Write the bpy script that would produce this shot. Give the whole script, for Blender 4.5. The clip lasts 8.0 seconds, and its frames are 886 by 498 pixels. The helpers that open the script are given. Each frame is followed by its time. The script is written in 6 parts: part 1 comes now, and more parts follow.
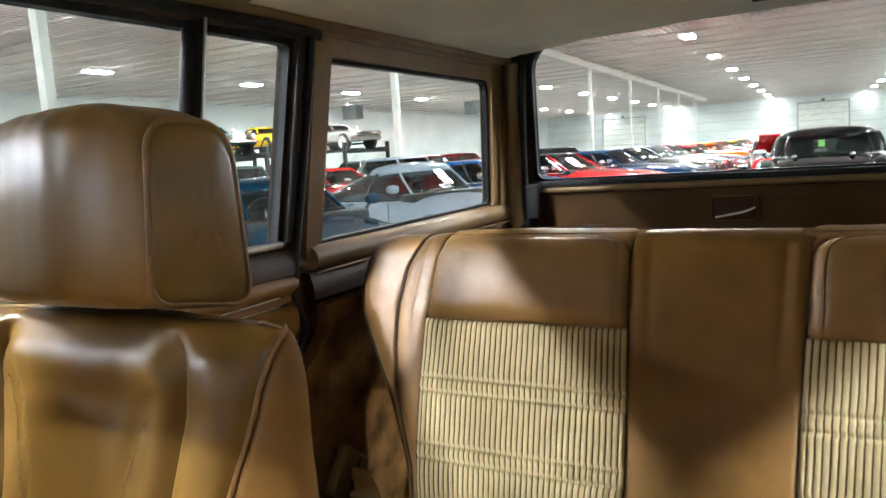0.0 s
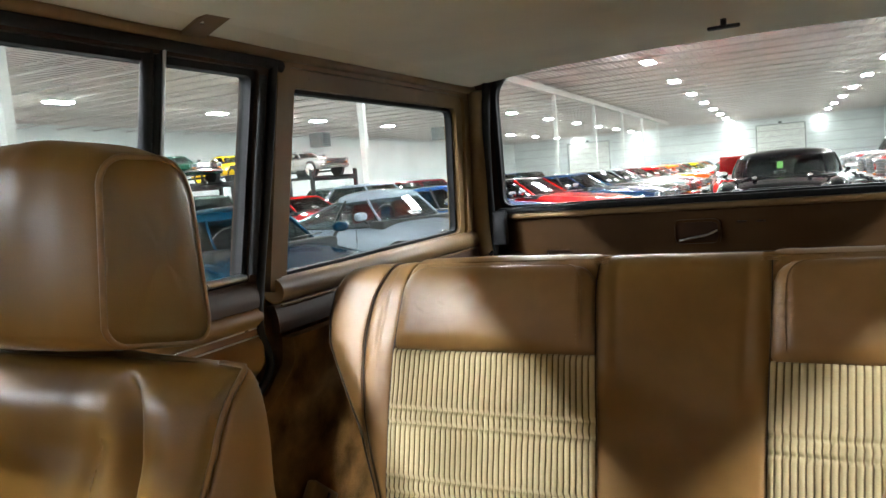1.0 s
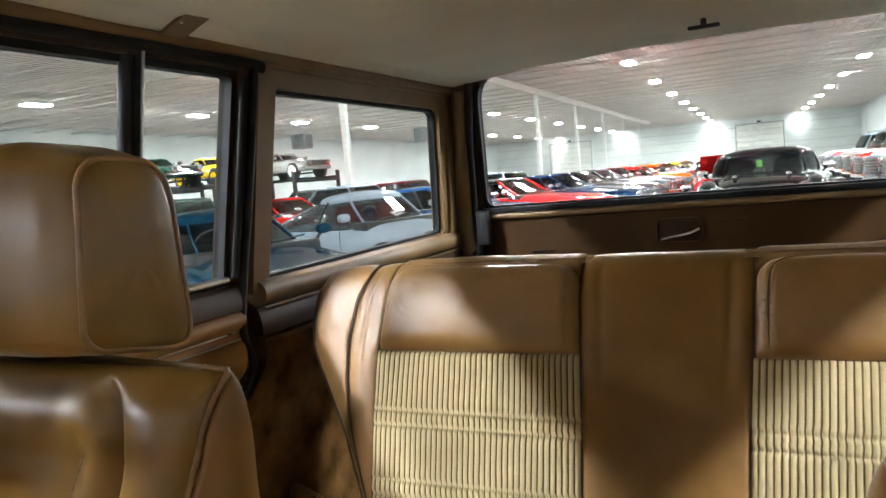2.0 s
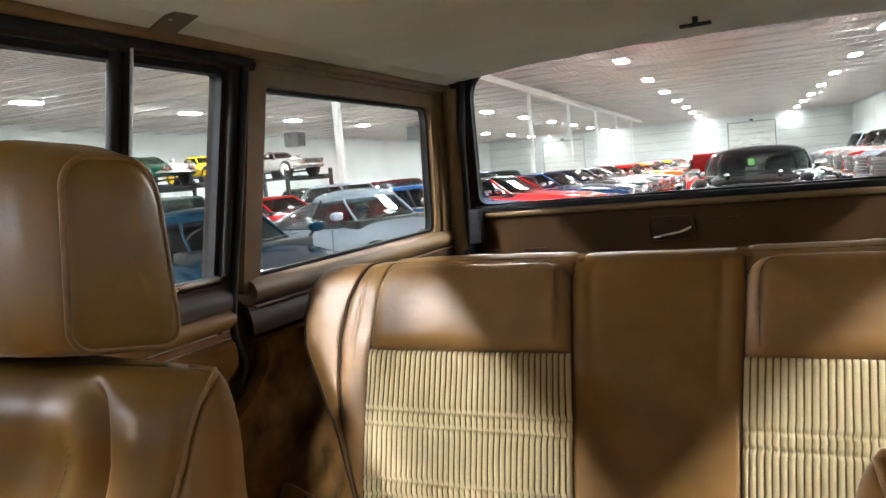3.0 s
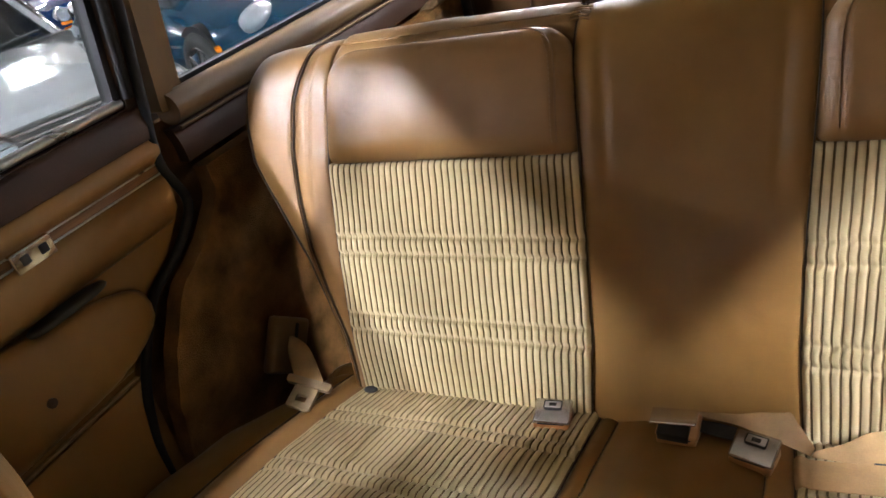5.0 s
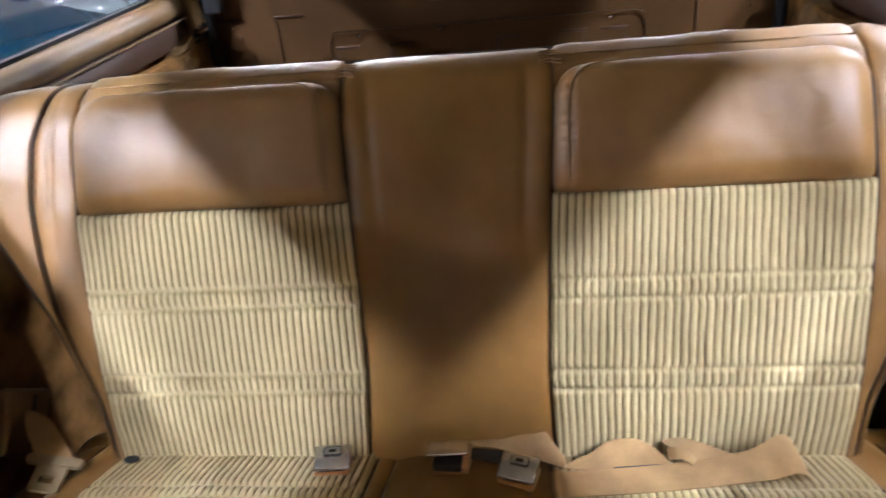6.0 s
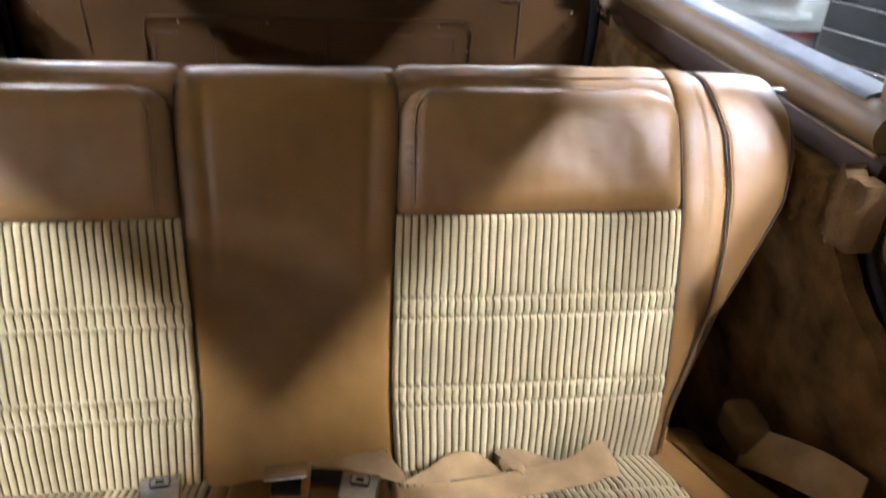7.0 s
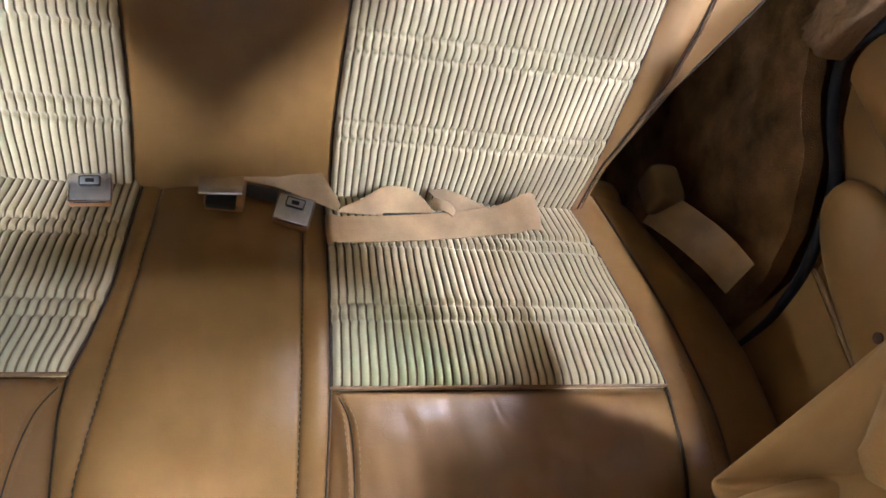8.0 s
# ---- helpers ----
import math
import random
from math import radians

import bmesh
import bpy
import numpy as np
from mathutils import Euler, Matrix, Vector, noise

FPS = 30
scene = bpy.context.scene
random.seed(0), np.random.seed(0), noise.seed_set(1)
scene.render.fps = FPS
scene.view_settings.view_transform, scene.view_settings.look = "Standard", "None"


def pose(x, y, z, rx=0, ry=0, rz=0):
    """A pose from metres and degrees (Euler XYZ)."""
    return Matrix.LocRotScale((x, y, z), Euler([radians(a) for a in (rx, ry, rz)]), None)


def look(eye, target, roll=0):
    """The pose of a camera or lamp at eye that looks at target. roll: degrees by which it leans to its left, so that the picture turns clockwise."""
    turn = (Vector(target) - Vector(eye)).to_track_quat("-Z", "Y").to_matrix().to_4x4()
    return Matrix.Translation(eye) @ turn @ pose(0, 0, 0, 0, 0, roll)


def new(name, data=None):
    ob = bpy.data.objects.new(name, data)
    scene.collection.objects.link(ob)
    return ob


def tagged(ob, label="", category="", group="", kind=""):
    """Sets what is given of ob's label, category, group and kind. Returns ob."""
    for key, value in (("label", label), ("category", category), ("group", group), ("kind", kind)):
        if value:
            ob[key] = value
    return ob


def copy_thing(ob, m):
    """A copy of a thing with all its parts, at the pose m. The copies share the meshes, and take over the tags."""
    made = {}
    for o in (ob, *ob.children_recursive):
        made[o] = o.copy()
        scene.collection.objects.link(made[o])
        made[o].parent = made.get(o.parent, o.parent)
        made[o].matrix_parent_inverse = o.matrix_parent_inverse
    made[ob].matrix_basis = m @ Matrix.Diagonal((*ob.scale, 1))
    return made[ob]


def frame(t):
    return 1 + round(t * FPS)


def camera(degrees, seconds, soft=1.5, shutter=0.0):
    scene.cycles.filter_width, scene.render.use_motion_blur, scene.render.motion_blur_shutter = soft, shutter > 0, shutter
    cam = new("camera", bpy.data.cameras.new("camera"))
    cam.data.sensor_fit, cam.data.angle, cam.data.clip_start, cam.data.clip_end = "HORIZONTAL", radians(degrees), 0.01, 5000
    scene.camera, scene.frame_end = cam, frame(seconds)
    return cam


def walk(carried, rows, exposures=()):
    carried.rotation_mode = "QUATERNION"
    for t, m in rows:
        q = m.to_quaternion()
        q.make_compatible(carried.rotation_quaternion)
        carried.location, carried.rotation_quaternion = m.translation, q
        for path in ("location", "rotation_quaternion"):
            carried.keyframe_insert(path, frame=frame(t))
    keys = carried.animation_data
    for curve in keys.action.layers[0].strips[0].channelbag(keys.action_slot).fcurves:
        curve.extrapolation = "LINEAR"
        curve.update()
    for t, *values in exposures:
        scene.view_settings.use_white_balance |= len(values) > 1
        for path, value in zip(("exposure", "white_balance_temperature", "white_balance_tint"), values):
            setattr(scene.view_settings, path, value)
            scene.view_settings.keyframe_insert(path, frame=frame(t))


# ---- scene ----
cam = camera(63.3, 8.0, shutter=0.25)
PATH = [
    (0, (0.173, -1.164, 1.502), (-0.791, 0.57, 1.251), -3.9),
    (0.5, (0.177, -1.159, 1.507), (-0.739, 0.607, 1.309), -4.5),
    (1, (0.176, -1.155, 1.508), (-0.712, 0.627, 1.321), -4.7),
    (1.5, (0.173, -1.154, 1.507), (-0.69, 0.641, 1.32), -4.9),
    (3, (0.175, -1.147, 1.507), (-0.655, 0.662, 1.312), -5.1),
    (3.5, (0.174, -1.142, 1.508), (-0.655, 0.663, 1.27), -5.0),
    (4, (0.152, -1.052, 1.513), (-0.703, 0.7, 1.065), -5.9),
    (4.2, (0.14, -0.977, 1.528), (-0.755, 0.702, 0.911), -7.5),
    (5.3, (0.133, -0.803, 1.574), (-0.767, 0.693, 0.598), -17.0),
    (5.5, (0.125, -0.82, 1.568), (-0.652, 0.759, 0.617), -14.4),
    (5.7, (0.115, -0.847, 1.554), (-0.451, 0.839, 0.638), -10.8),
    (6, (0.11, -0.842, 1.588), (-0.149, 0.894, 0.629), -6.3),
    (6.2, (0.094, -0.837, 1.602), (0.043, 0.914, 0.638), -2.8),
    (6.5, (0.099, -0.846, 1.613), (0.24, 0.925, 0.694), -0.1),
    (6.9, (0.109, -0.844, 1.624), (0.286, 0.914, 0.687), 1.0),
    (7, (0.069, -0.819, 1.629), (0.333, 0.888, 0.62), 3.1),
    (7.1, (0.061, -0.807, 1.631), (0.351, 0.808, 0.488), 5.3),
    (7.3, (0.061, -0.782, 1.64), (0.379, 0.654, 0.285), 8.9),
    (7.5, (0.041, -0.753, 1.673), (0.427, 0.486, 0.151), 14.7),
    (7.7, (0.036, -0.731, 1.683), (0.475, 0.377, 0.077), 19.5),
    (8, (0.033, -0.71, 1.698), (0.532, 0.29, 0.039), 24.8),
]
EXPOSURES = [(0.0, 0.36, 6200, 5), (3.0, 0.35, 6350, 9), (4.0, 0.37, 6600, 14), (5.5, 0.60, 5850, 16), (6.5, 0.47, 5750, 14), (7.5, 0.66, 5400, 15), (8.0, 0.66, 5150, 17)]
walk(cam, [(t, look(eye, target, roll)) for t, eye, target, roll in PATH], EXPOSURES)

# ---- light and exposure ----
world = bpy.data.worlds.new("world")
scene.world = world
world.use_nodes = True
world.node_tree.nodes["Background"].inputs[0].default_value = (0.9, 0.93, 1.0, 1)
world.node_tree.nodes["Background"].inputs[1].default_value = 0.02
LAMP_STRENGTH = 900.0
FLOOR_Z = 0.10
CEIL_Z = 6.05


# ---- materials ----
def nodes_of(name):
    m = bpy.data.materials.new(name)
    m.use_nodes = True
    nt = m.node_tree
    return m, nt, nt.nodes["Principled BSDF"]


def surface(name, colour, rough=0.5, metal=0.0, vary=0.12, scale=6.0, fine=120.0, bump=0.15, bump_size=0.002,
            rough_vary=0.1, coat=0.0, spec=0.5, dark=None, sheen=0.0):
    """A surface with stains at one scale, grain at another and a fine relief."""
    m, nt, b = nodes_of(name)
    n, l = nt.nodes.new, nt.links.new
    co = n("ShaderNodeTexCoord")
    big = n("ShaderNodeTexNoise")
    big.inputs["Scale"].default_value = scale
    big.inputs["Detail"].default_value = 5
    small = n("ShaderNodeTexNoise")
    small.inputs["Scale"].default_value = fine
    small.inputs["Detail"].default_value = 4
    l(co.outputs["Object"], big.inputs["Vector"])
    l(co.outputs["Object"], small.inputs["Vector"])
    ramp = n("ShaderNodeValToRGB")
    d = dark or tuple(c * (1 - 2.2 * vary) for c in colour)
    ramp.color_ramp.elements[0].position, ramp.color_ramp.elements[0].color = 0.32, (*d, 1)
    ramp.color_ramp.elements[1].position, ramp.color_ramp.elements[1].color = 0.68, (*(min(1, c * (1 + vary)) for c in colour), 1)
    l(big.outputs["Fac"], ramp.inputs["Fac"])
    grain = n("ShaderNodeMix")
    grain.data_type, grain.blend_type = "RGBA", "MULTIPLY"
    grain.inputs["Factor"].default_value = vary * 1.5
    l(ramp.outputs["Color"], grain.inputs["A"])
    l(small.outputs["Fac"], grain.inputs["B"])
    l(grain.outputs["Result"], b.inputs["Base Color"])
    rr = n("ShaderNodeMapRange")
    rr.inputs["To Min"].default_value, rr.inputs["To Max"].default_value = max(0.02, rough - rough_vary), min(1, rough + rough_vary)
    l(big.outputs["Fac"], rr.inputs["Value"])
    l(rr.outputs["Result"], b.inputs["Roughness"])
    bp = n("ShaderNodeBump")
    bp.inputs["Strength"].default_value, bp.inputs["Distance"].default_value = bump, bump_size
    l(small.outputs["Fac"], bp.inputs["Height"])
    l(bp.outputs["Normal"], b.inputs["Normal"])
    b.inputs["Metallic"].default_value = metal
    b.inputs["Coat Weight"].default_value = coat
    b.inputs["Coat Roughness"].default_value = 0.08
    b.inputs["Specular IOR Level"].default_value = spec
    b.inputs["Sheen Weight"].default_value = sheen
    return m


def leather(name, colour, worn, rough=0.42, crease=0.35, patchy=1.0, spec=0.36):
    """Old vinyl and leather: a pebbled grain, fine creases, patches rubbed paler and smoother."""
    m, nt, b = nodes_of(name)
    n, l = nt.nodes.new, nt.links.new
    co = n("ShaderNodeTexCoord")
    big, mid, cells, folds = n("ShaderNodeTexNoise"), n("ShaderNodeTexNoise"), n("ShaderNodeTexVoronoi"), n("ShaderNodeTexNoise")
    big.inputs["Scale"].default_value, big.inputs["Detail"].default_value = 5.0, 4
    mid.inputs["Scale"].default_value, mid.inputs["Detail"].default_value = 38.0, 6
    cells.inputs["Scale"].default_value, cells.feature = 420.0, "DISTANCE_TO_EDGE"
    folds.inputs["Scale"].default_value, folds.inputs["Detail"].default_value = 16.0, 3
    folds.inputs["Distortion"].default_value = 1.4
    for t in (big, mid, cells, folds):
        l(co.outputs["Object"], t.inputs["Vector"])
    ramp = n("ShaderNodeValToRGB")
    ramp.color_ramp.elements[0].position, ramp.color_ramp.elements[0].color = 0.35, (*colour, 1)
    ramp.color_ramp.elements[1].position, ramp.color_ramp.elements[1].color = 0.72, (*worn, 1)
    l(big.outputs["Fac"], ramp.inputs["Fac"])
    mix = n("ShaderNodeMix")
    mix.data_type, mix.blend_type = "RGBA", "MULTIPLY"
    mix.inputs["Factor"].default_value = 0.18 * patchy
    l(ramp.outputs["Color"], mix.inputs["A"])
    l(mid.outputs["Fac"], mix.inputs["B"])
    l(mix.outputs["Result"], b.inputs["Base Color"])
    rr = n("ShaderNodeMapRange")
    rr.inputs["To Min"].default_value, rr.inputs["To Max"].default_value = rough + 0.06 * patchy, rough - 0.04 * patchy
    l(mid.outputs["Fac"], rr.inputs["Value"])
    l(rr.outputs["Result"], b.inputs["Roughness"])
    ab, line = n("ShaderNodeMath"), n("ShaderNodeMapRange")
    ab.operation = "SUBTRACT"
    ab.inputs[1].default_value = 0.5
    l(folds.outputs["Fac"], ab.inputs[0])
    ab2 = n("ShaderNodeMath")
    ab2.operation = "ABSOLUTE"
    l(ab.outputs[0], ab2.inputs[0])
    line.inputs["From Max"].default_value = 0.03
    l(ab2.outputs[0], line.inputs["Value"])
    b1, b2 = n("ShaderNodeBump"), n("ShaderNodeBump")
    b1.inputs["Strength"].default_value, b1.inputs["Distance"].default_value = crease, 0.0012
    b2.inputs["Strength"].default_value, b2.inputs["Distance"].default_value = 0.25, 0.0006
    l(line.outputs["Result"], b1.inputs["Height"])
    l(cells.outputs["Distance"], b2.inputs["Height"])
    l(b1.outputs["Normal"], b2.inputs["Normal"])
    l(b2.outputs["Normal"], b.inputs["Normal"])
    b.inputs["Specular IOR Level"].default_value = spec
    return m


def glass(name, tint=(1, 1, 1), gloss=1.0):
    """A thin pane: clear, with the gloss of its angle, faintly smeared."""
    m, nt, b = nodes_of(name)
    n, l = nt.nodes.new, nt.links.new
    nt.nodes.remove(b)
    clear, shine, mix, fres = n("ShaderNodeBsdfTransparent"), n("ShaderNodeBsdfGlossy"), n("ShaderNodeMixShader"), n("ShaderNodeLayerWeight")
    clear.inputs["Color"].default_value = (*tint, 1)
    shine.inputs["Roughness"].default_value = 0.02
    fres.inputs["Blend"].default_value = 0.5
    power, mul = n("ShaderNodeMath"), n("ShaderNodeMath")
    power.operation, mul.operation = "POWER", "MULTIPLY_ADD"
    power.inputs[1].default_value = 4.0
    mul.inputs[1].default_value, mul.inputs[2].default_value = 0.45 * gloss, 0.025 * gloss
    l(fres.outputs["Facing"], power.inputs[0])
    l(power.outputs[0], mul.inputs[0])
    l(mul.outputs[0], mix.inputs["Fac"])
    l(clear.outputs[0], mix.inputs[1])
    l(shine.outputs[0], mix.inputs[2])
    l(mix.outputs[0], nt.nodes["Material Output"].inputs["Surface"])
    return m


def glowing(name, colour, strength):
    m, nt, b = nodes_of(name)
    b.inputs["Base Color"].default_value = (0.8, 0.8, 0.8, 1)
    b.inputs["Emission Color"].default_value = (*colour, 1)
    b.inputs["Emission Strength"].default_value = strength
    return m


def wood_strip(name):
    m, nt, b = nodes_of(name)
    n, l = nt.nodes.new, nt.links.new
    co, mp, w, ramp = n("ShaderNodeTexCoord"), n("ShaderNodeMapping"), n("ShaderNodeTexNoise"), n("ShaderNodeValToRGB")
    mp.inputs["Scale"].default_value = (40, 3, 90)
    w.inputs["Scale"].default_value, w.inputs["Detail"].default_value = 3.0, 6
    ramp.color_ramp.elements[0].position, ramp.color_ramp.elements[0].color = 0.3, (0.07, 0.03, 0.012, 1)
    ramp.color_ramp.elements[1].position, ramp.color_ramp.elements[1].color = 0.7, (0.19, 0.09, 0.035, 1)
    l(co.outputs["Object"], mp.inputs["Vector"])
    l(mp.outputs[0], w.inputs["Vector"])
    l(w.outputs["Fac"], ramp.inputs["Fac"])
    l(ramp.outputs["Color"], b.inputs["Base Color"])
    b.inputs["Roughness"].default_value = 0.35
    return m


def paint(name, colour, rough=0.13):
    return surface(name, colour, rough, vary=0.04, scale=1.5, fine=60, bump=0.02, rough_vary=0.04, coat=0.12, spec=0.3)


TAN = leather("tan_leather", (0.218, 0.107, 0.028), (0.268, 0.143, 0.042), rough=0.46, crease=0.05, spec=0.58)
TAN_SMOOTH = leather("tan_vinyl", (0.205, 0.103, 0.024), (0.236, 0.123, 0.031), rough=0.40, crease=0.04)
TAN_FRONT = leather("front_seat_leather", (0.140, 0.074, 0.013), (0.215, 0.115, 0.024), rough=0.29, crease=0.03, patchy=0.25, spec=0.52)
TAN_POLISHED = leather("polished_tan_leather", (0.222, 0.108, 0.026), (0.272, 0.142, 0.044), rough=0.39, crease=0.06, patchy=0.8, spec=0.75)
TAN_HARD = surface("tan_painted_trim", (0.19, 0.112, 0.042), 0.5, vary=0.1, scale=9, fine=300, bump=0.12, bump_size=0.0008)
BROWN_HARD = surface("dark_brown_trim", (0.050, 0.023, 0.011), 0.5, vary=0.14, scale=8, fine=260, bump=0.2, bump_size=0.001, spec=0.25)
TAILGATE = surface("brown_moulded_vinyl", (0.062, 0.029, 0.0085), 0.52, vary=0.1, scale=5, fine=380, bump=0.3, bump_size=0.0008, spec=0.2)
CARPET = surface("brown_carpet", (0.26, 0.135, 0.046), 0.95, vary=0.3, scale=14, fine=420, bump=1.0, bump_size=0.006, spec=0.05)
FOAM = surface("torn_foam_padding", (0.20, 0.118, 0.052), 0.9, vary=0.2, scale=14, fine=220, bump=0.5, bump_size=0.002, spec=0.1)
CORD = surface("cream_ribbed_cloth", (0.49, 0.395, 0.215), 0.85, vary=0.09, scale=7, fine=700, bump=0.35, bump_size=0.0006, spec=0.2, sheen=0.2)


def stain(m, centre, radius, colour, amount):
    """Washes a patch of a material's colour towards another, with a blotchy rim."""
    nt = m.node_tree
    n, l = nt.nodes.new, nt.links.new
    b = nt.nodes["Principled BSDF"]
    old = b.inputs["Base Color"].links[0].from_socket
    co, dist, rng, ns, mul, mix = n("ShaderNodeTexCoord"), n("ShaderNodeVectorMath"), n("ShaderNodeMapRange"), n("ShaderNodeTexNoise"), n("ShaderNodeMath"), n("ShaderNodeMix")
    dist.operation = "DISTANCE"
    dist.inputs[1].default_value = centre
    l(co.outputs["Object"], dist.inputs[0])
    l(dist.outputs["Value"], rng.inputs["Value"])
    rng.inputs["From Min"].default_value, rng.inputs["From Max"].default_value = radius, radius * 0.2
    rng.inputs["To Max"].default_value = amount
    ns.inputs["Scale"].default_value = 16
    l(co.outputs["Object"], ns.inputs["Vector"])
    mul.operation = "MULTIPLY"
    l(rng.outputs["Result"], mul.inputs[0])
    l(ns.outputs["Fac"], mul.inputs[1])
    mix.data_type = "RGBA"
    l(mul.outputs[0], mix.inputs["Factor"])
    l(old, mix.inputs["A"])
    mix.inputs["B"].default_value = (*colour, 1)
    l(mix.outputs["Result"], b.inputs["Base Color"])


stain(CORD, (0.22, -0.40, 0.90), 0.14, (0.25, 0.32, 0.14), 1.1)
stain(CORD, (-0.25, -0.38, 0.90), 0.12, (0.30, 0.33, 0.20), 0.8)
stain(CORD, (-0.33, -0.12, 0.90), 0.10, (0.36, 0.28, 0.14), 0.7)
CORD_DARK = surface("brown_cord", (0.185, 0.132, 0.068), 0.9, vary=0.1, scale=20, fine=600, bump=0.3, bump_size=0.0005, spec=0.1)
PIPING = surface("dark_piping", (0.045, 0.026, 0.014), 0.5, vary=0.15, scale=20, fine=300)
PIPING_TAN = surface("tan_piping", (0.24, 0.13, 0.045), 0.42, vary=0.12, scale=30, fine=300)
THREAD = surface("sewing_thread", (0.30, 0.2, 0.1), 0.8)
WEB = surface("tan_belt_webbing", (0.41, 0.26, 0.12), 0.7, vary=0.15, scale=18, fine=500, bump=0.5, bump_size=0.0006, spec=0.3)
CLOTH = surface("grey_beige_headliner", (0.79, 0.765, 0.66), 0.95, vary=0.05, scale=3, fine=500, bump=0.4, bump_size=0.0008, spec=0.1)
RUBBER = surface("black_rubber", (0.016, 0.016, 0.018), 0.6, vary=0.2, scale=20, fine=200, spec=0.2)
JOINT = surface("panel_joint", (0.42, 0.42, 0.41), 0.8)
CHROME = surface("chrome", (0.85, 0.85, 0.86), 0.10, metal=1.0, vary=0.05, scale=20, fine=80, bump=0.02)
BUCKLE_CHROME = surface("buckle_chrome", (0.74, 0.74, 0.77), 0.24, metal=1.0, vary=0.12, scale=30, fine=90, bump=0.03)
STEEL = surface("brushed_steel", (0.55, 0.55, 0.55), 0.3, metal=1.0, vary=0.1, scale=30, fine=200, bump=0.05)
ORANGE_PLASTIC = surface("tan_buckle_plastic", (0.42, 0.2, 0.06), 0.45)
WOOD = wood_strip("woodgrain_strip")
PANE = glass("window_glass", (0.70, 0.72, 0.70), 0.8)
CAR_GLASS = glass("car_glass", (0.27, 0.30, 0.29), 1.4)
BLACK = surface("black_plastic", (0.014, 0.014, 0.015), 0.5)
BLUE_STEEL = surface("grey_window_strip", (0.10, 0.115, 0.14), 0.45, metal=0.0, vary=0.15, scale=25, fine=200, bump=0.1)
TYRE = surface("tyre_rubber", (0.02, 0.02, 0.02), 0.75, vary=0.2)
LAMP_GLOW = glowing("lamp_glow", (0.96, 0.98, 1.0), LAMP_STRENGTH)
# stronger glow for the two unseen lamps added to light the bench
ADDED_GLOW = glowing("added_lamp_glow", (0.96, 0.98, 1.0), LAMP_STRENGTH * 2.75)
WHITE_PAINT = surface("white_steel_paint", (0.76, 0.75, 0.71), 0.5, vary=0.08, scale=2)
CREAM = surface("cream_plastic", (0.42, 0.32, 0.19), 0.5)
PAPER = surface("white_card", (0.82, 0.82, 0.8), 0.7, vary=0.03)
AMBER = surface("amber_lens", (0.8, 0.22, 0.01), 0.15, coat=0.5)
RED_LENS = surface("red_lens", (0.5, 0.01, 0.01), 0.15, coat=0.5)
CLEAR_LENS = surface("clear_lens", (0.32, 0.36, 0.40), 0.08, metal=0.4, coat=0.6)
CONCRETE = surface("polished_concrete", (0.30, 0.30, 0.295), 0.25, vary=0.16, scale=0.9, fine=14, bump=0.05, coat=0.3)
JOIST = surface("joist_paint", (0.60, 0.54, 0.505), 0.7, vary=0.1, scale=1.5, fine=30)
WALL_WHITE = surface("white_wall", (0.72, 0.74, 0.735), 0.7, vary=0.06, scale=0.4, fine=9, bump=0.1)
DECK = surface("ceiling_deck", (0.70, 0.635, 0.59), 0.75, vary=0.07, scale=0.35, fine=6, bump=0.3, bump_size=0.02)


# ---- mesh builders ----
def link(name, bm, mat, parent=None, label="", smooth=True):
    me = bpy.data.meshes.new(name)
    bmesh.ops.recalc_face_normals(bm, faces=bm.faces)
    for f in bm.faces:
        f.smooth = smooth
    if smooth:
        for e in bm.edges:
            e.smooth = len(e.link_faces) != 2 or e.calc_face_angle() < 1.3
    bm.to_mesh(me)
    bm.free()
    for mt in mat if isinstance(mat, (list, tuple)) else (mat,):
        me.materials.append(mt)
    ob = new(name, me)
    if parent is not None:
        ob.parent = parent
    if label:
        ob["label"] = label
    return ob


def part(name, bm, material, parent, label="", smooth=True):
    return link(name, bm, material, parent, label, smooth)


def thing(name, label, category, group="", kind="", at=None):
    ob = new(name)
    ob.empty_display_size = 0.05
    if at is not None:
        ob.matrix_basis = at
    return tagged(ob, label, category, group, kind)


def box(bm, lo, hi, bevel=0.0, seg=2):
    m = Matrix.Translation([(a + b) / 2 for a, b in zip(lo, hi)]) @ Matrix.Diagonal([abs(b - a) for a, b in zip(lo, hi)] + [1])
    r = bmesh.ops.create_cube(bm, size=1, matrix=m)
    if bevel:
        es = list({e for v in r["verts"] for e in v.link_edges})
        bmesh.ops.bevel(bm, geom=es, offset=bevel, segments=seg, affect="EDGES", profile=0.5)
    return bm


def boxed(lo, hi, bevel=0.0, seg=2):
    return box(bmesh.new(), lo, hi, bevel, seg)


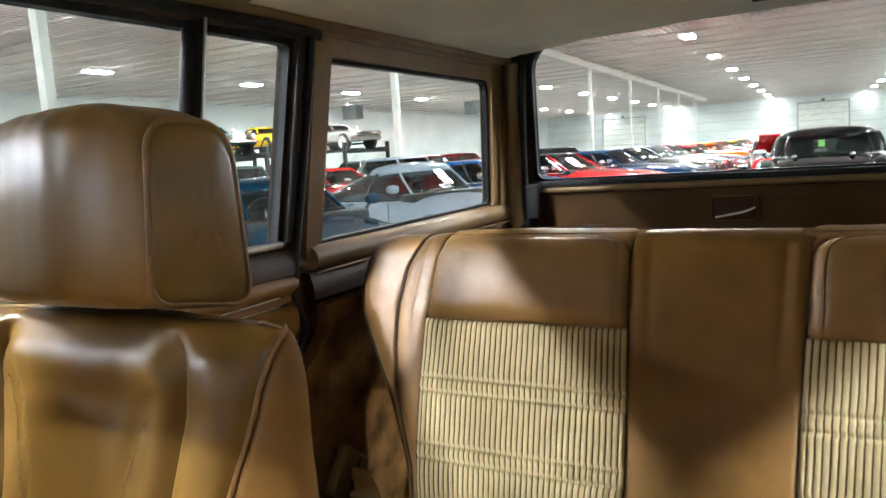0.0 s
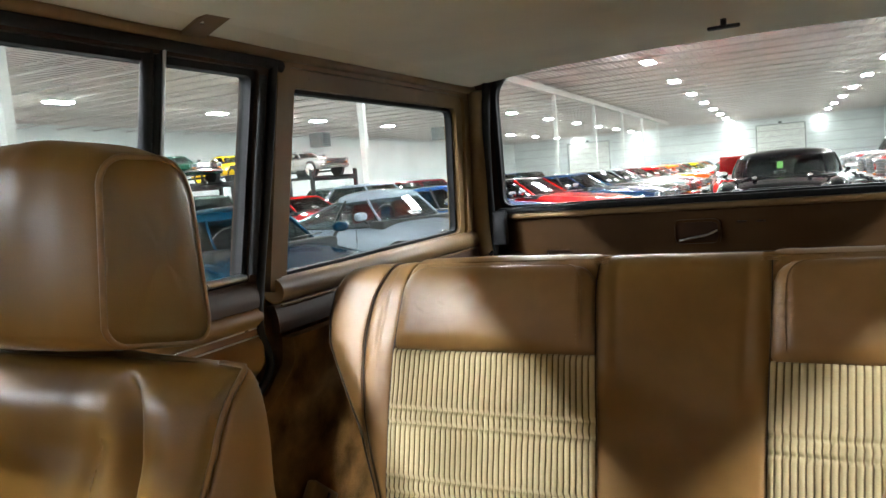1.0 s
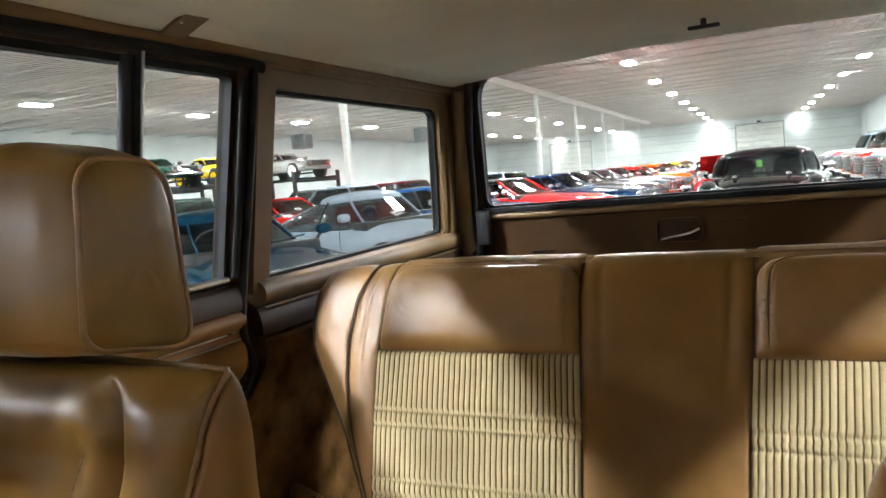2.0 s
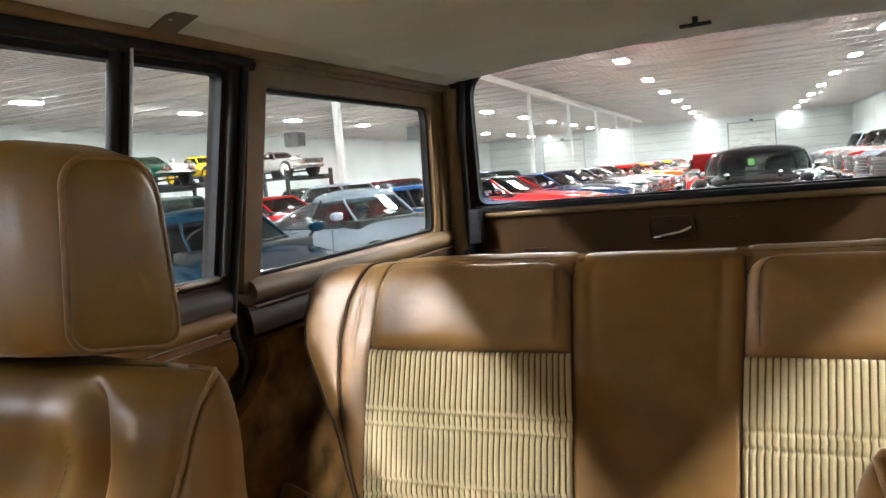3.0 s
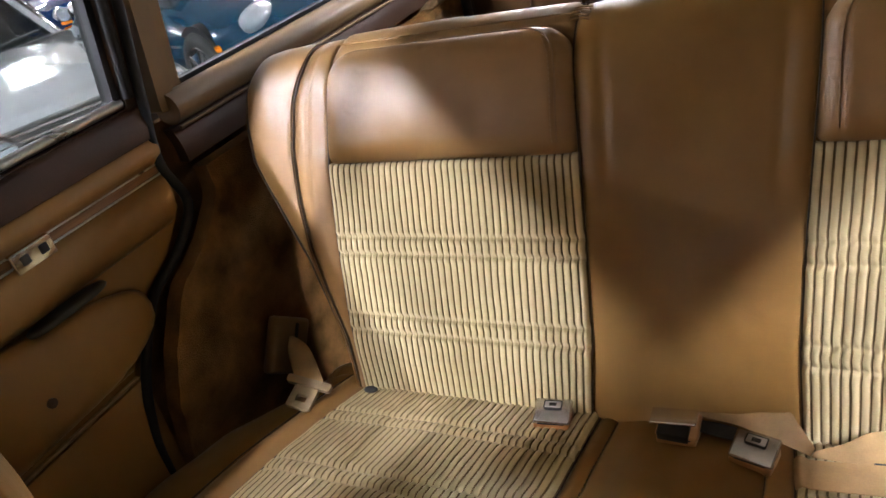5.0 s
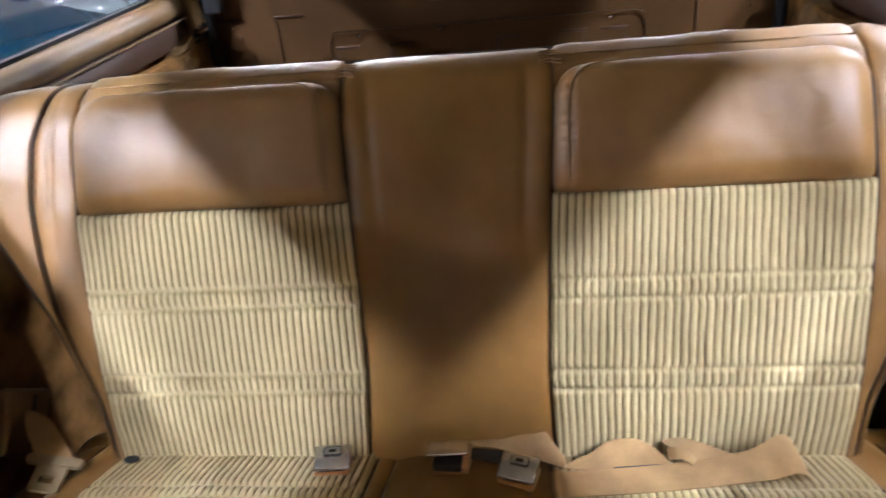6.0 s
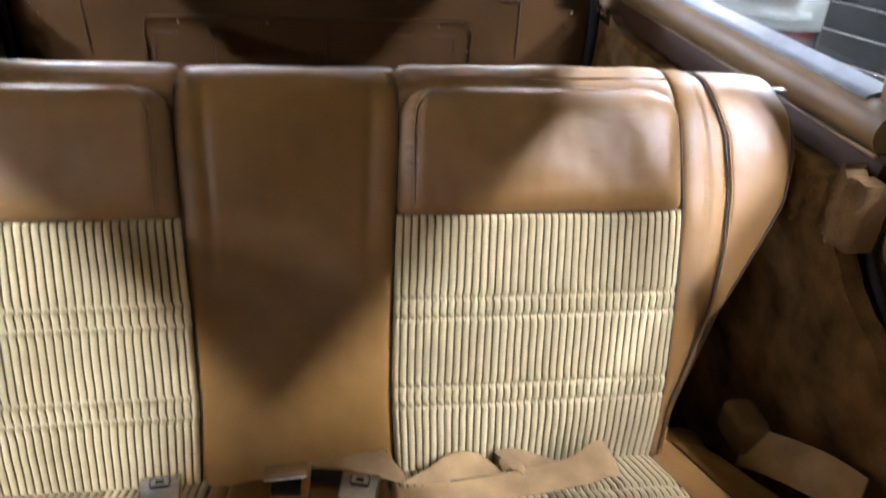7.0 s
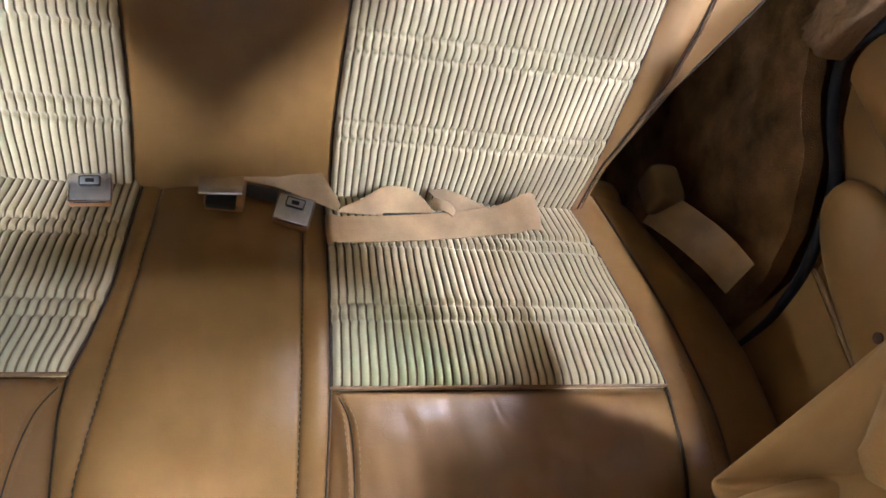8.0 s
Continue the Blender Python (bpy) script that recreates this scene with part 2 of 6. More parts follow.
def tube(points, r, n=8, closed=False, flat=1.0, bm=None):
    """A rod along points; flat squeezes it along its own side direction."""
    bm = bm or bmesh.new()
    p = [Vector(q) for q in points]
    rings = []
    up0 = None
    for i, q in enumerate(p):
        a = p[i - 1] if (i or closed) else p[i]
        b = p[(i + 1) % len(p)] if (i < len(p) - 1 or closed) else p[i]
        d = (b - a).normalized()
        if up0 is None:
            up0 = d.orthogonal().normalized()
        up0 = (up0 - d * up0.dot(d)).normalized()
        s = d.cross(up0)
        rings.append([bm.verts.new(q + r * (math.cos(k / n * math.tau) * up0 + flat * math.sin(k / n * math.tau) * s)) for k in range(n)])
    for i in range(len(rings) - (0 if closed else 1)):
        A, B = rings[i], rings[(i + 1) % len(rings)]
        for k in range(n):
            bm.faces.new((A[k], A[(k + 1) % n], B[(k + 1) % n], B[k]))
    if not closed:
        bm.faces.new(rings[0][::-1])
        bm.faces.new(rings[-1])
    return bm


def smooth_line(points, step=6):
    """Catmull-Rom through points."""
    p = [Vector(q) for q in points]
    out = []
    for i in range(len(p) - 1):
        a, b, c, d = p[max(i - 1, 0)], p[i], p[i + 1], p[min(i + 2, len(p) - 1)]
        for k in range(step):
            t = k / step
            out.append(0.5 * (2 * b + (c - a) * t + (2 * a - 5 * b + 4 * c - d) * t * t + (3 * b - a - 3 * c + d) * t ** 3))
    return out + [p[-1]]


def lathe(profile, n=24, bm=None, m=None):
    """Turns (radius, height) round the local z axis."""
    bm = bm or bmesh.new()
    m = m or Matrix()
    rings = [[bm.verts.new(m @ Vector((max(r, 1e-4) * math.cos(k / n * math.tau), max(r, 1e-4) * math.sin(k / n * math.tau), h))) for k in range(n)] for r, h in profile]
    for A, B in zip(rings, rings[1:]):
        for k in range(n):
            bm.faces.new((A[k], A[(k + 1) % n], B[(k + 1) % n], B[k]))
    bm.faces.new(rings[0][::-1])
    bm.faces.new(rings[-1])
    return bm


def grid(f, nu, nv, depth=None, bm=None, pick=None):
    """A sheet f(u, v) with, where depth (a vector) is given, walls and a back."""
    bm = bm or bmesh.new()
    V = [[bm.verts.new(f(i / nu, j / nv)) for i in range(nu + 1)] for j in range(nv + 1)]
    for j in range(nv):
        for i in range(nu):
            fc = bm.faces.new((V[j][i], V[j][i + 1], V[j + 1][i + 1], V[j + 1][i]))
            if pick:
                fc.material_index = pick(i, j)
    if depth is not None:
        loop = V[0][:] + [r[-1] for r in V[1:]] + V[-1][-2::-1] + [r[0] for r in V[-2:0:-1]]
        back = [bm.verts.new(v.co + Vector(depth)) for v in loop]
        k = len(loop)
        for i in range(k):
            bm.faces.new((loop[i], back[i], back[(i + 1) % k], loop[(i + 1) % k]))
        bm.faces.new(back[::-1])
    return bm


def ring_panel(outer, inner, place, thick):
    """A flat frame between two loops of equal length in (a, b), laid out by place(a, b, depth)."""
    bm = bmesh.new()
    n = len(outer)
    L = [[bm.verts.new(place(a, b, d)) for a, b in loop] for d in (0, thick) for loop in (outer, inner)]
    of, inf, ob_, ib = L
    for i in range(n):
        j = (i + 1) % n
        bm.faces.new((of[i], of[j], inf[j], inf[i]))
        bm.faces.new((ob_[i], ib[i], ib[j], ob_[j]))
        bm.faces.new((of[i], ob_[i], ob_[j], of[j]))
        bm.faces.new((inf[i], inf[j], ib[j], ib[i]))
    return bm


def rounded(corners, radii, n=6):
    """A closed polygon with rounded corners: (n + 1) points a corner."""
    out = []
    k = len(corners)
    for i in range(k):
        p, a, b = Vector(corners[i]), Vector(corners[i - 1]), Vector(corners[(i + 1) % k])
        r = radii[i] if isinstance(radii, (list, tuple)) else radii
        da, db = (a - p).normalized(), (b - p).normalized()
        half = da.angle(db) / 2
        t = r / math.tan(half)
        A, B = p + da * t, p + db * t
        for j in range(n + 1):
            s = j / n
            out.append(tuple((1 - s) ** 2 * A + 2 * s * (1 - s) * p + s * s * B))
    return out


def inset(loop, d):
    """Moves a loop of points inwards by d (towards its middle, axis by axis)."""
    cx, cy = sum(p[0] for p in loop) / len(loop), sum(p[1] for p in loop) / len(loop)
    hx, hy = max(abs(p[0] - cx) for p in loop), max(abs(p[1] - cy) for p in loop)
    return [(cx + (x - cx) * (hx - d) / hx, cy + (y - cy) * (hy - d) / hy) for x, y in loop]


def slab(loop, place, thick):
    """A solid plate with outline loop in (a, b)."""
    bm = bmesh.new()
    A = [bm.verts.new(place(a, b, 0)) for a, b in loop]
    B = [bm.verts.new(place(a, b, thick)) for a, b in loop]
    bm.faces.new(A)
    bm.faces.new(B[::-1])
    for i in range(len(A)):
        j = (i + 1) % len(A)
        bm.faces.new((A[i], B[i], B[j], A[j]))
    return bm


def blob(c, half, p=3.5, n=20, m=None, bm=None, shape=None):
    """A rounded block: a superellipsoid of half sizes half about c."""
    bm = bm or bmesh.new()
    pw = lambda v: math.copysign(abs(v) ** (2 / p), v)
    rows = []
    for j in range(n + 1):
        a = -math.pi / 2 + math.pi * j / n
        row = []
        for i in range(2 * n):
            o = math.tau * i / (2 * n)
            q = Vector((pw(math.cos(a)) * pw(math.cos(o)) * half[0], pw(math.cos(a)) * pw(math.sin(o)) * half[1], pw(math.sin(a)) * half[2]))
            if shape:
                q = shape(q)
            q = Vector(c) + q
            row.append(bm.verts.new(m @ q if m else q))
        rows.append(row)
    for A, B in zip(rows, rows[1:]):
        for i in range(2 * n):
            j = (i + 1) % (2 * n)
            bm.faces.new((A[i], A[j], B[j], B[i]))
    bmesh.ops.remove_doubles(bm, verts=bm.verts, dist=1e-5)
    return bm


class Curve:
    """A profile in (y, z), by length along it, with its outer normal."""

    def __init__(self, pts):
        self.p = smooth_line([(0, y, z) for y, z in pts], 8)
        self.s = [0.0]
        for a, b in zip(self.p, self.p[1:]):
            self.s.append(self.s[-1] + (b - a).length)

    def at(self, s):
        y = float(np.interp(s, self.s, [q.y for q in self.p]))
        z = float(np.interp(s, self.s, [q.z for q in self.p]))
        e = 0.006
        dy = float(np.interp(s + e, self.s, [q.y for q in self.p]) - np.interp(s - e, self.s, [q.y for q in self.p]))
        dz = float(np.interp(s + e, self.s, [q.z for q in self.p]) - np.interp(s - e, self.s, [q.z for q in self.p]))
        k = math.hypot(dy, dz) or 1
        return y, z, -dz / k, dy / k

    def of(self, value, axis="z"):
        """The first length at which the profile passes a height (or a y)."""
        q = [v.z if axis == "z" else v.y for v in self.p]
        for i in range(len(q) - 1):
            if (q[i] - value) * (q[i + 1] - value) <= 0 and q[i] != q[i + 1]:
                t = (value - q[i]) / (q[i + 1] - q[i])
                return self.s[i] + t * (self.s[i + 1] - self.s[i])
        return self.s[-1]


def table(rows):
    """A function that runs straight between rows of (s, value)."""
    a, b = [r[0] for r in rows], [r[1] for r in rows]
    return lambda s: float(np.interp(s, a, b))


def edge(d, r):
    d = min(max(d / r, 0), 1)
    return math.sqrt(1 - (1 - d) ** 2)


def pad(curve, s0, s1, xl, xr, bulge, rad, nu, nv, sink=0.004, ribs=0, stitches=(), rib_height=0.0028, wrap=None, back=0.03,
        wrinkle=0.0015, corner=(0, 0), lift=0.0, seed=0.0, flip=1.0, keep=None, creases=()):
    """An upholstered panel between xl(s) and xr(s), from s0 to s1 along a profile. flip -1 turns the outer side of the profile round."""
    per = 8

    def f(u, v):
        s = s0 + (s1 - s0) * v
        a, b = xl(s), xr(s)
        for end, r in ((s0, corner[0]), (s1, corner[1])):
            dv = abs(s - end)
            if r and dv < r:
                cut = r - math.sqrt(max(r * r - (r - dv) ** 2, 0))
                a, b = a + cut * (1 if b > a else -1), b - cut * (1 if b > a else -1)
        x = a + (b - a) * u
        y, z, ny, nz = curve.at(s)
        ny, nz = ny * flip, nz * flip
        w = abs(b - a)
        e = edge(u * w, rad) * edge((1 - u) * w, rad) * edge(v * (s1 - s0), rad) * edge((1 - v) * (s1 - s0), rad)
        h = lift - sink * (1 - e) + bulge * e * (0.75 + 0.25 * math.sin(math.pi * u) * math.sin(math.pi * v))
        h += wrinkle * e * noise.noise(Vector((x * 14, s * 14, seed)))
        h += 0.5 * wrinkle * e * noise.noise(Vector((x * 45, s * 30, seed + 5)))
        if ribs:
            ph = (u * ribs) % 1.0
            near = sum(math.exp(-((s - q) / 0.0034) ** 2) for q in stitches)
            h += rib_height * (abs(math.sin(math.pi * ph)) ** 0.6) * (1 - 0.55 * min(near, 1))
            h -= 0.0042 * min(near, 1) * (0.7 + 0.3 * math.sin(u * ribs * math.tau))
            band = sum(math.exp(-((s - q) / 0.012) ** 2) * (1 if i % 2 else -1) for i, q in enumerate(stitches))
            x += band * 0.0009 * math.sin(v * 60 + u * 9)
        for cu, cv, ang, ln, dep in creases:
            du, dv = (u - cu) * w, (v - cv) * (s1 - s0)
            along, off = du * math.cos(ang) + dv * math.sin(ang), -du * math.sin(ang) + dv * math.cos(ang)
            off += 0.12 * ln * math.sin(along / ln * 3 + cu * 9)
            if abs(along) < ln and abs(off) < 0.012:
                h += e * (1 - (along / ln) ** 2) * dep * (-math.exp(-(off / 0.0022) ** 2) + 0.45 * math.exp(-((off - 0.005) / 0.004) ** 2))
        if wrap:
            dx, dn = wrap(u, v, s)
            x += dx
            h += dn
        return Vector((x, y + ny * h, z + nz * h))

    if keep is not None:
        keep.append(f)
    y, z, ny, nz = curve.at((s0 + s1) / 2)
    # faces at both edges of each rib take the second, browner material
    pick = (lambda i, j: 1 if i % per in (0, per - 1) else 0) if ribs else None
    return grid(f, ribs * per if ribs else nu, nv, (0, -ny * flip * back, -nz * flip * back), pick=pick)


def random_creases(seed, n, us, vs, angles, length, depth):
    r = random.Random(seed)
    return [(r.uniform(*us), r.uniform(*vs), radians(r.uniform(*angles)), r.uniform(*length), r.uniform(*depth)) for k in range(n)]


def over_pad(f, uv, step=10, out=(0, -0.0012, 0.0004)):
    """A line of points on a pad, through (u, v) corners."""
    pts = smooth_line([(u, v, 0) for u, v in uv], step)
    return [f(min(max(p.x, 0), 1), min(max(p.y, 0), 1)) + Vector(out) for p in pts]


def seam(curve, s0, s1, x, h, r=0.0025, n=40, flip=1.0):
    pts = []
    for i in range(n + 1):
        s = s0 + (s1 - s0) * i / n
        y, z, ny, nz = curve.at(s)
        pts.append((x(s), y + ny * flip * h, z + nz * flip * h))
    return tube(pts, r, 6)


def cross_seam(curve, s, xa, xb, h, r=0.002, n=24, bow=0.0, flip=1.0):
    pts = []
    for i in range(n + 1):
        y, z, ny, nz = curve.at(s + bow * math.sin(math.pi * i / n))
        pts.append((xa + (xb - xa) * i / n, y + ny * flip * h, z + nz * flip * h))
    return tube(pts, r, 6)


def stitches_along(points, length=0.005, gap=0.003, r=0.0006):
    """A row of single stitches along a line."""
    bm = bmesh.new()
    p = [Vector(q) for q in points]
    run, want = 0.0, 0.0
    for a, b in zip(p, p[1:]):
        d = (b - a).length
        while want < run + d and d > 0:
            t = (want - run) / d
            q = a.lerp(b, t)
            w = (b - a).normalized()
            tube([q, q + w * length], r, 4, bm=bm)
            want += length + gap
        run += d
    return bm


# ---- warehouse: floor, walls, ceiling ----
TURN = radians(1.3)


def ware(x, y, z=0.0):
    """A place in the hall's own axes, which are turned a little from the car's."""
    return Vector((x * math.cos(TURN) - y * math.sin(TURN), x * math.sin(TURN) + y * math.cos(TURN), z))


HALL = (-36.0, 12.5, -26.0, 104.0)


def hall_box(name, lo, hi, mat, label, category, parent=None, bevel=0.0):
    bm = boxed(lo, hi, bevel)
    bmesh.ops.rotate(bm, verts=bm.verts, cent=(0, 0, 0), matrix=Matrix.Rotation(TURN, 3, "Z"))
    ob = link(name, bm, mat, parent, smooth=False)
    return tagged(ob, label, category, kind="structure") if parent is None else ob


x0, x1, y0, y1 = HALL
hall_box("ground", (x0 - 0.3, y0 - 0.3, FLOOR_Z - 0.2), (x1 + 0.3, y1 + 0.3, FLOOR_Z), CONCRETE, "polished grey concrete hall floor", "floor")
hall_box("wall_west", (x0 - 0.3, y0, FLOOR_Z), (x0, y1, CEIL_Z + 0.5), WALL_WHITE, "white painted warehouse side wall", "wall")
hall_box("wall_east", (x1, y0, FLOOR_Z), (x1 + 0.3, y1, CEIL_Z + 0.5), WALL_WHITE, "white painted warehouse side wall", "wall")
hall_box("wall_south", (x0 - 0.3, y0 - 0.3, FLOOR_Z), (x1 + 0.3, y0, CEIL_Z + 0.5), WALL_WHITE, "plain white painted warehouse wall", "wall")


def end_wall():
    """The far wall, with two door openings through it."""
    bm = bmesh.new()
    doors = [(-27.6, -21.6), (-2.1, 3.7)]
    top = 5.3
    edges = [x0 - 0.3] + [e for d in doors for e in d] + [x1 + 0.3]
    for a, b in zip(edges[::2], edges[1::2]):
        box(bm, (a, y1, FLOOR_Z), (b, y1 + 0.3, CEIL_Z + 0.5))
    for a, b in doors:
        box(bm, (a, y1, top), (b, y1 + 0.3, CEIL_Z + 0.5))
    bmesh.ops.rotate(bm, verts=bm.verts, cent=(0, 0, 0), matrix=Matrix.Rotation(TURN, 3, "Z"))
    w = tagged(link("wall_north", bm, WALL_WHITE, smooth=False), "white warehouse end wall of long precast panels", "wall", kind="structure")
    for z in (1.4, 2.6, 3.8, 5.0):
        for a, b in zip(edges[::2], edges[1::2]):
            hall_box("panel_joint", (a, y1 - 0.03, z), (b, y1 + 0.001, z + 0.05), JOINT, "", "", w)
    for k, (a, b) in enumerate(doors):
        d = thing(f"door_{k + 5}", "closed white sectional overhead door in the end wall", "door", kind="structure")
        for i in range(7):
            z = FLOOR_Z + (top - FLOOR_Z) * i / 7
            hall_box("door_section", (a + 0.05, y1 + 0.08, z + 0.012), (b - 0.05, y1 + 0.14, z + (top - FLOOR_Z) / 7 - 0.012), WHITE_PAINT, "", "", d, 0.01)
        hall_box("door_track", (a - 0.1, y1 - 0.1, FLOOR_Z), (a + 0.02, y1 - 0.004, top), JOINT, "", "", d)
        hall_box("door_track", (b - 0.02, y1 - 0.1, FLOOR_Z), (b + 0.1, y1 - 0.004, top), JOINT, "", "", d)
        hall_box("door_header", (a - 0.1, y1 - 0.14, top), (b + 0.1, y1 - 0.004, top + 0.14), JOINT, "", "", d)
        hall_box("door_opener", ((a + b) / 2 - 0.2, y1 - 0.6, top + 0.16), ((a + b) / 2 + 0.2, y1 - 0.2, top + 0.4), BLACK, "", "", d)


end_wall()


def hall_ceiling():
    """Ribbed deck on joists, in one mesh."""
    bm = bmesh.new()
    box(bm, (x0, y0, CEIL_Z + 0.35), (x1, y1, CEIL_Z + 0.55))
    y = y0 + 1
    while y < y1:
        for dz in (0.30, 0.02):
            box(bm, (x0, y - 0.04, CEIL_Z + dz), (x1, y + 0.04, CEIL_Z + dz + 0.05))
        x = x0
        while x < x1 and y < 50:
            a = Vector((x, y, CEIL_Z + 0.05))
            tube([a, a + Vector((0.45, 0, 0.28))], 0.009, 4, bm=bm)
            tube([a + Vector((0.45, 0, 0.28)), a + Vector((0.9, 0, 0))], 0.009, 4, bm=bm)
            x += 0.9
        y += 2.35
    x = x0
    while x < x1:
        box(bm, (x, y0, CEIL_Z + 0.31), (x + 0.1, y1, CEIL_Z + 0.352))
        x += 0.3 if x < 12 else 0.6
    bmesh.ops.rotate(bm, verts=bm.verts, cent=(0, 0, 0), matrix=Matrix.Rotation(TURN, 3, "Z"))
    for f in bm.faces:
        if f.calc_center_median().z < CEIL_Z + 0.30:
            f.material_index = 1
    tagged(link("ceiling", bm, [DECK, JOIST], smooth=False), "pale ribbed steel ceiling deck on open joists", "ceiling", kind="structure")


hall_ceiling()


def columns():
    first = None
    for y in (-3.5, 6.45, 17.4, 28.0, 38.2, 47.8, 57.5, 67.0, 76.6):
        c = thing("column", "white painted square steel column", "column", "row of columns", "structure")
        hall_box("post", (-10.95, y - 0.09, FLOOR_Z), (-10.77, y + 0.09, CEIL_Z - 0.3), WHITE_PAINT, "", "", c, 0.01)
        hall_box("base_plate", (-11.1, y - 0.24, FLOOR_Z), (-10.62, y + 0.24, FLOOR_Z + 0.03), STEEL, "", "", c)
        if y == 17.4:
            for i in range(5):
                hall_box("sign_bar", (-10.768, y - 0.07, 4.1 + i * 0.2), (-10.760, y + 0.07, 4.22 + i * 0.2), RED_LENS, "", "", c)
    hall_box("girder", (-11.05, y0, CEIL_Z - 0.3), (-10.67, 84, CEIL_Z + 0.01), DECK, "pale steel girder along the column tops", "girder")


columns()


def ceiling_lights():
    lamp = thing("ceiling_light", "bright white rectangular LED high-bay lamp", "ceiling light", "rows of hall lamps")
    part("housing", boxed((-0.29, -0.6, 0.03), (0.29, 0.6, 0.11), 0.02), WHITE_PAINT, lamp)
    part("diffuser", boxed((-0.25, -0.55, 0.0), (0.25, 0.55, 0.028), 0.006), LAMP_GLOW, lamp, "glowing white diffuser")
    part("hanger", tube([(0, -0.4, 0.1), (0, -0.4, 0.46)], 0.01), STEEL, lamp)
    part("hanger", tube([(0, 0.4, 0.1), (0, 0.4, 0.46)], 0.01), STEEL, lamp)
    spots = [(-4.82, 32.2 - 9.2 * k) for k in range(-7, 5) if k != 3] + [(5.5, 42.4 - 9.4 * k) for k in range(-5, 5)] + [(4.95, -4.6)]
    spots += [(-17.0, 48.8 - 9.4 * k) for k in range(-5, 8)] + [(-26.2, 47.0 - 9.2 * k) for k in range(-5, 8)]
    first = True
    for x, y in spots:
        if y < (-8 if x > -10 else -22) or y > y1 - 2:
            continue
        m = Matrix.Translation(ware(x, y, CEIL_Z - 0.1)) @ Matrix.Rotation(TURN, 4, "Z")
        if first:
            lamp.matrix_basis = m
            first = False
        else:
            copy_thing(lamp, m)
    for x in (-26.2, -17.0, -4.82, 5.5):
        # small lamps close to the end wall
        copy_thing(lamp, Matrix.Translation(ware(x, y1 - 1.0, CEIL_Z - 0.1)) @ Matrix.Diagonal((0.6, 0.22, 1, 1)))
    # unseen lamp ahead of the wagon, added and stretched to light the cushion's front
    copy_thing(lamp, Matrix.Translation(ware(0.05, -6.74, CEIL_Z - 0.1)) @ Matrix.Diagonal((2.7, 0.115, 1, 1)))
    # unseen pair, added and placed to shape light on the rear seat
    added_lamp = thing("ceiling_light", "compact white lamp added out of view to light the rear seat", "ceiling light", "lamps over the bay", at=Matrix.Translation(ware(2.8, -3.0, CEIL_Z - 0.1)))
    part("housing", boxed((-0.13, -0.17, 0.03), (0.13, 0.17, 0.11), 0.02), WHITE_PAINT, added_lamp)
    part("diffuser", boxed((-0.105, -0.142, 0.0), (0.105, 0.142, 0.028), 0.006), ADDED_GLOW, added_lamp, "glowing white diffuser")
    part("hanger", tube([(0, 0, 0.1), (0, 0, 0.46)], 0.01), STEEL, added_lamp)
    copy_thing(added_lamp, Matrix.Translation(ware(-2.95, -3.0, CEIL_Z - 0.1)) @ Matrix.Diagonal((1, 0.67, 1, 1)))


ceiling_lights()


# ---- the wagon's cabin: shell ----
def side_x(z):
    """Half width of the cabin's inner side at a height above the sill."""
    return 0.775 - 0.11 * (z - 1.34)


def on_side(sgn, off=0.0):
    return lambda a, b, d: Vector((sgn * (side_x(b) + off + d), a, b))


HEADER_Y = -1.40


def headliner_z(x, y):
    e = min(abs(x) / 0.70, 1)
    z = 1.782 + 0.062 * (1 - e ** 3.2)
    if y > 0.55:
        z -= 0.028 * ((y - 0.55) / 0.31) ** 2 * (1 - e ** 4)
    return z


def roof():
    r = thing("headliner", "grey-beige cloth headliner under the wagon's roof", "headliner", kind="structure")
    part("lining", grid(lambda u, v: Vector((-0.705 + 1.41 * u, HEADER_Y + (0.872 - HEADER_Y) * v, headliner_z(-0.705 + 1.41 * u, HEADER_Y + (0.872 - HEADER_Y) * v)
         + 0.003 * noise.noise(Vector((u * 9, v * 14, 0)))), ), 40, 60, (0, 0, 0.012)), CLOTH, r)
    part("roof_skin", grid(lambda u, v: Vector((-0.80 + 1.6 * u, HEADER_Y - 0.05 + (0.95 - HEADER_Y) * v, 1.80 + 0.085 * (1 - abs(2 * u - 1) ** 3))), 20, 10, (0, 0, 0.02)), PIPING, r)
    # the tan bow across the lining
    part("roof_bow", grid(lambda u, v: Vector((-0.70 + 1.4 * u, -0.345 + 0.05 * v + 0.075 * abs(2 * u - 1) ** 2, headliner_z(-0.70 + 1.4 * u, 0) - 0.006)), 40, 2, (0, 0, 0.006)), TAN_HARD, r, "brown roof bow strip")
    for sgn in (-1, 1):
        part("bow_screw", lathe([(0.004, 0), (0.004, 0.003), (0.0, 0.004)], 10, m=Matrix.Translation((sgn * 0.655, -0.27, headliner_z(0.655, 0) - 0.009))), CHROME, r)
        pts = [(sgn * 0.712, y, 1.778) for y in (HEADER_Y, -0.9, -0.4, 0.0, 0.4, 0.8)] + [(sgn * 0.70, 0.92, 1.775)]
        part("edge_retainer", tube(pts, 0.012, 8), TAN_HARD, r, "brown edge strip")
    hook = part("hatch_hook", boxed((0.018, 0.471, 1.774), (0.082, 0.489, 1.781), 0.003), BLACK, r, "small black hook")
    part("hook_foot", tube([(0.050, 0.480, 1.779), (0.050, 0.480, 1.797)], 0.006), BLACK, hook)


roof()


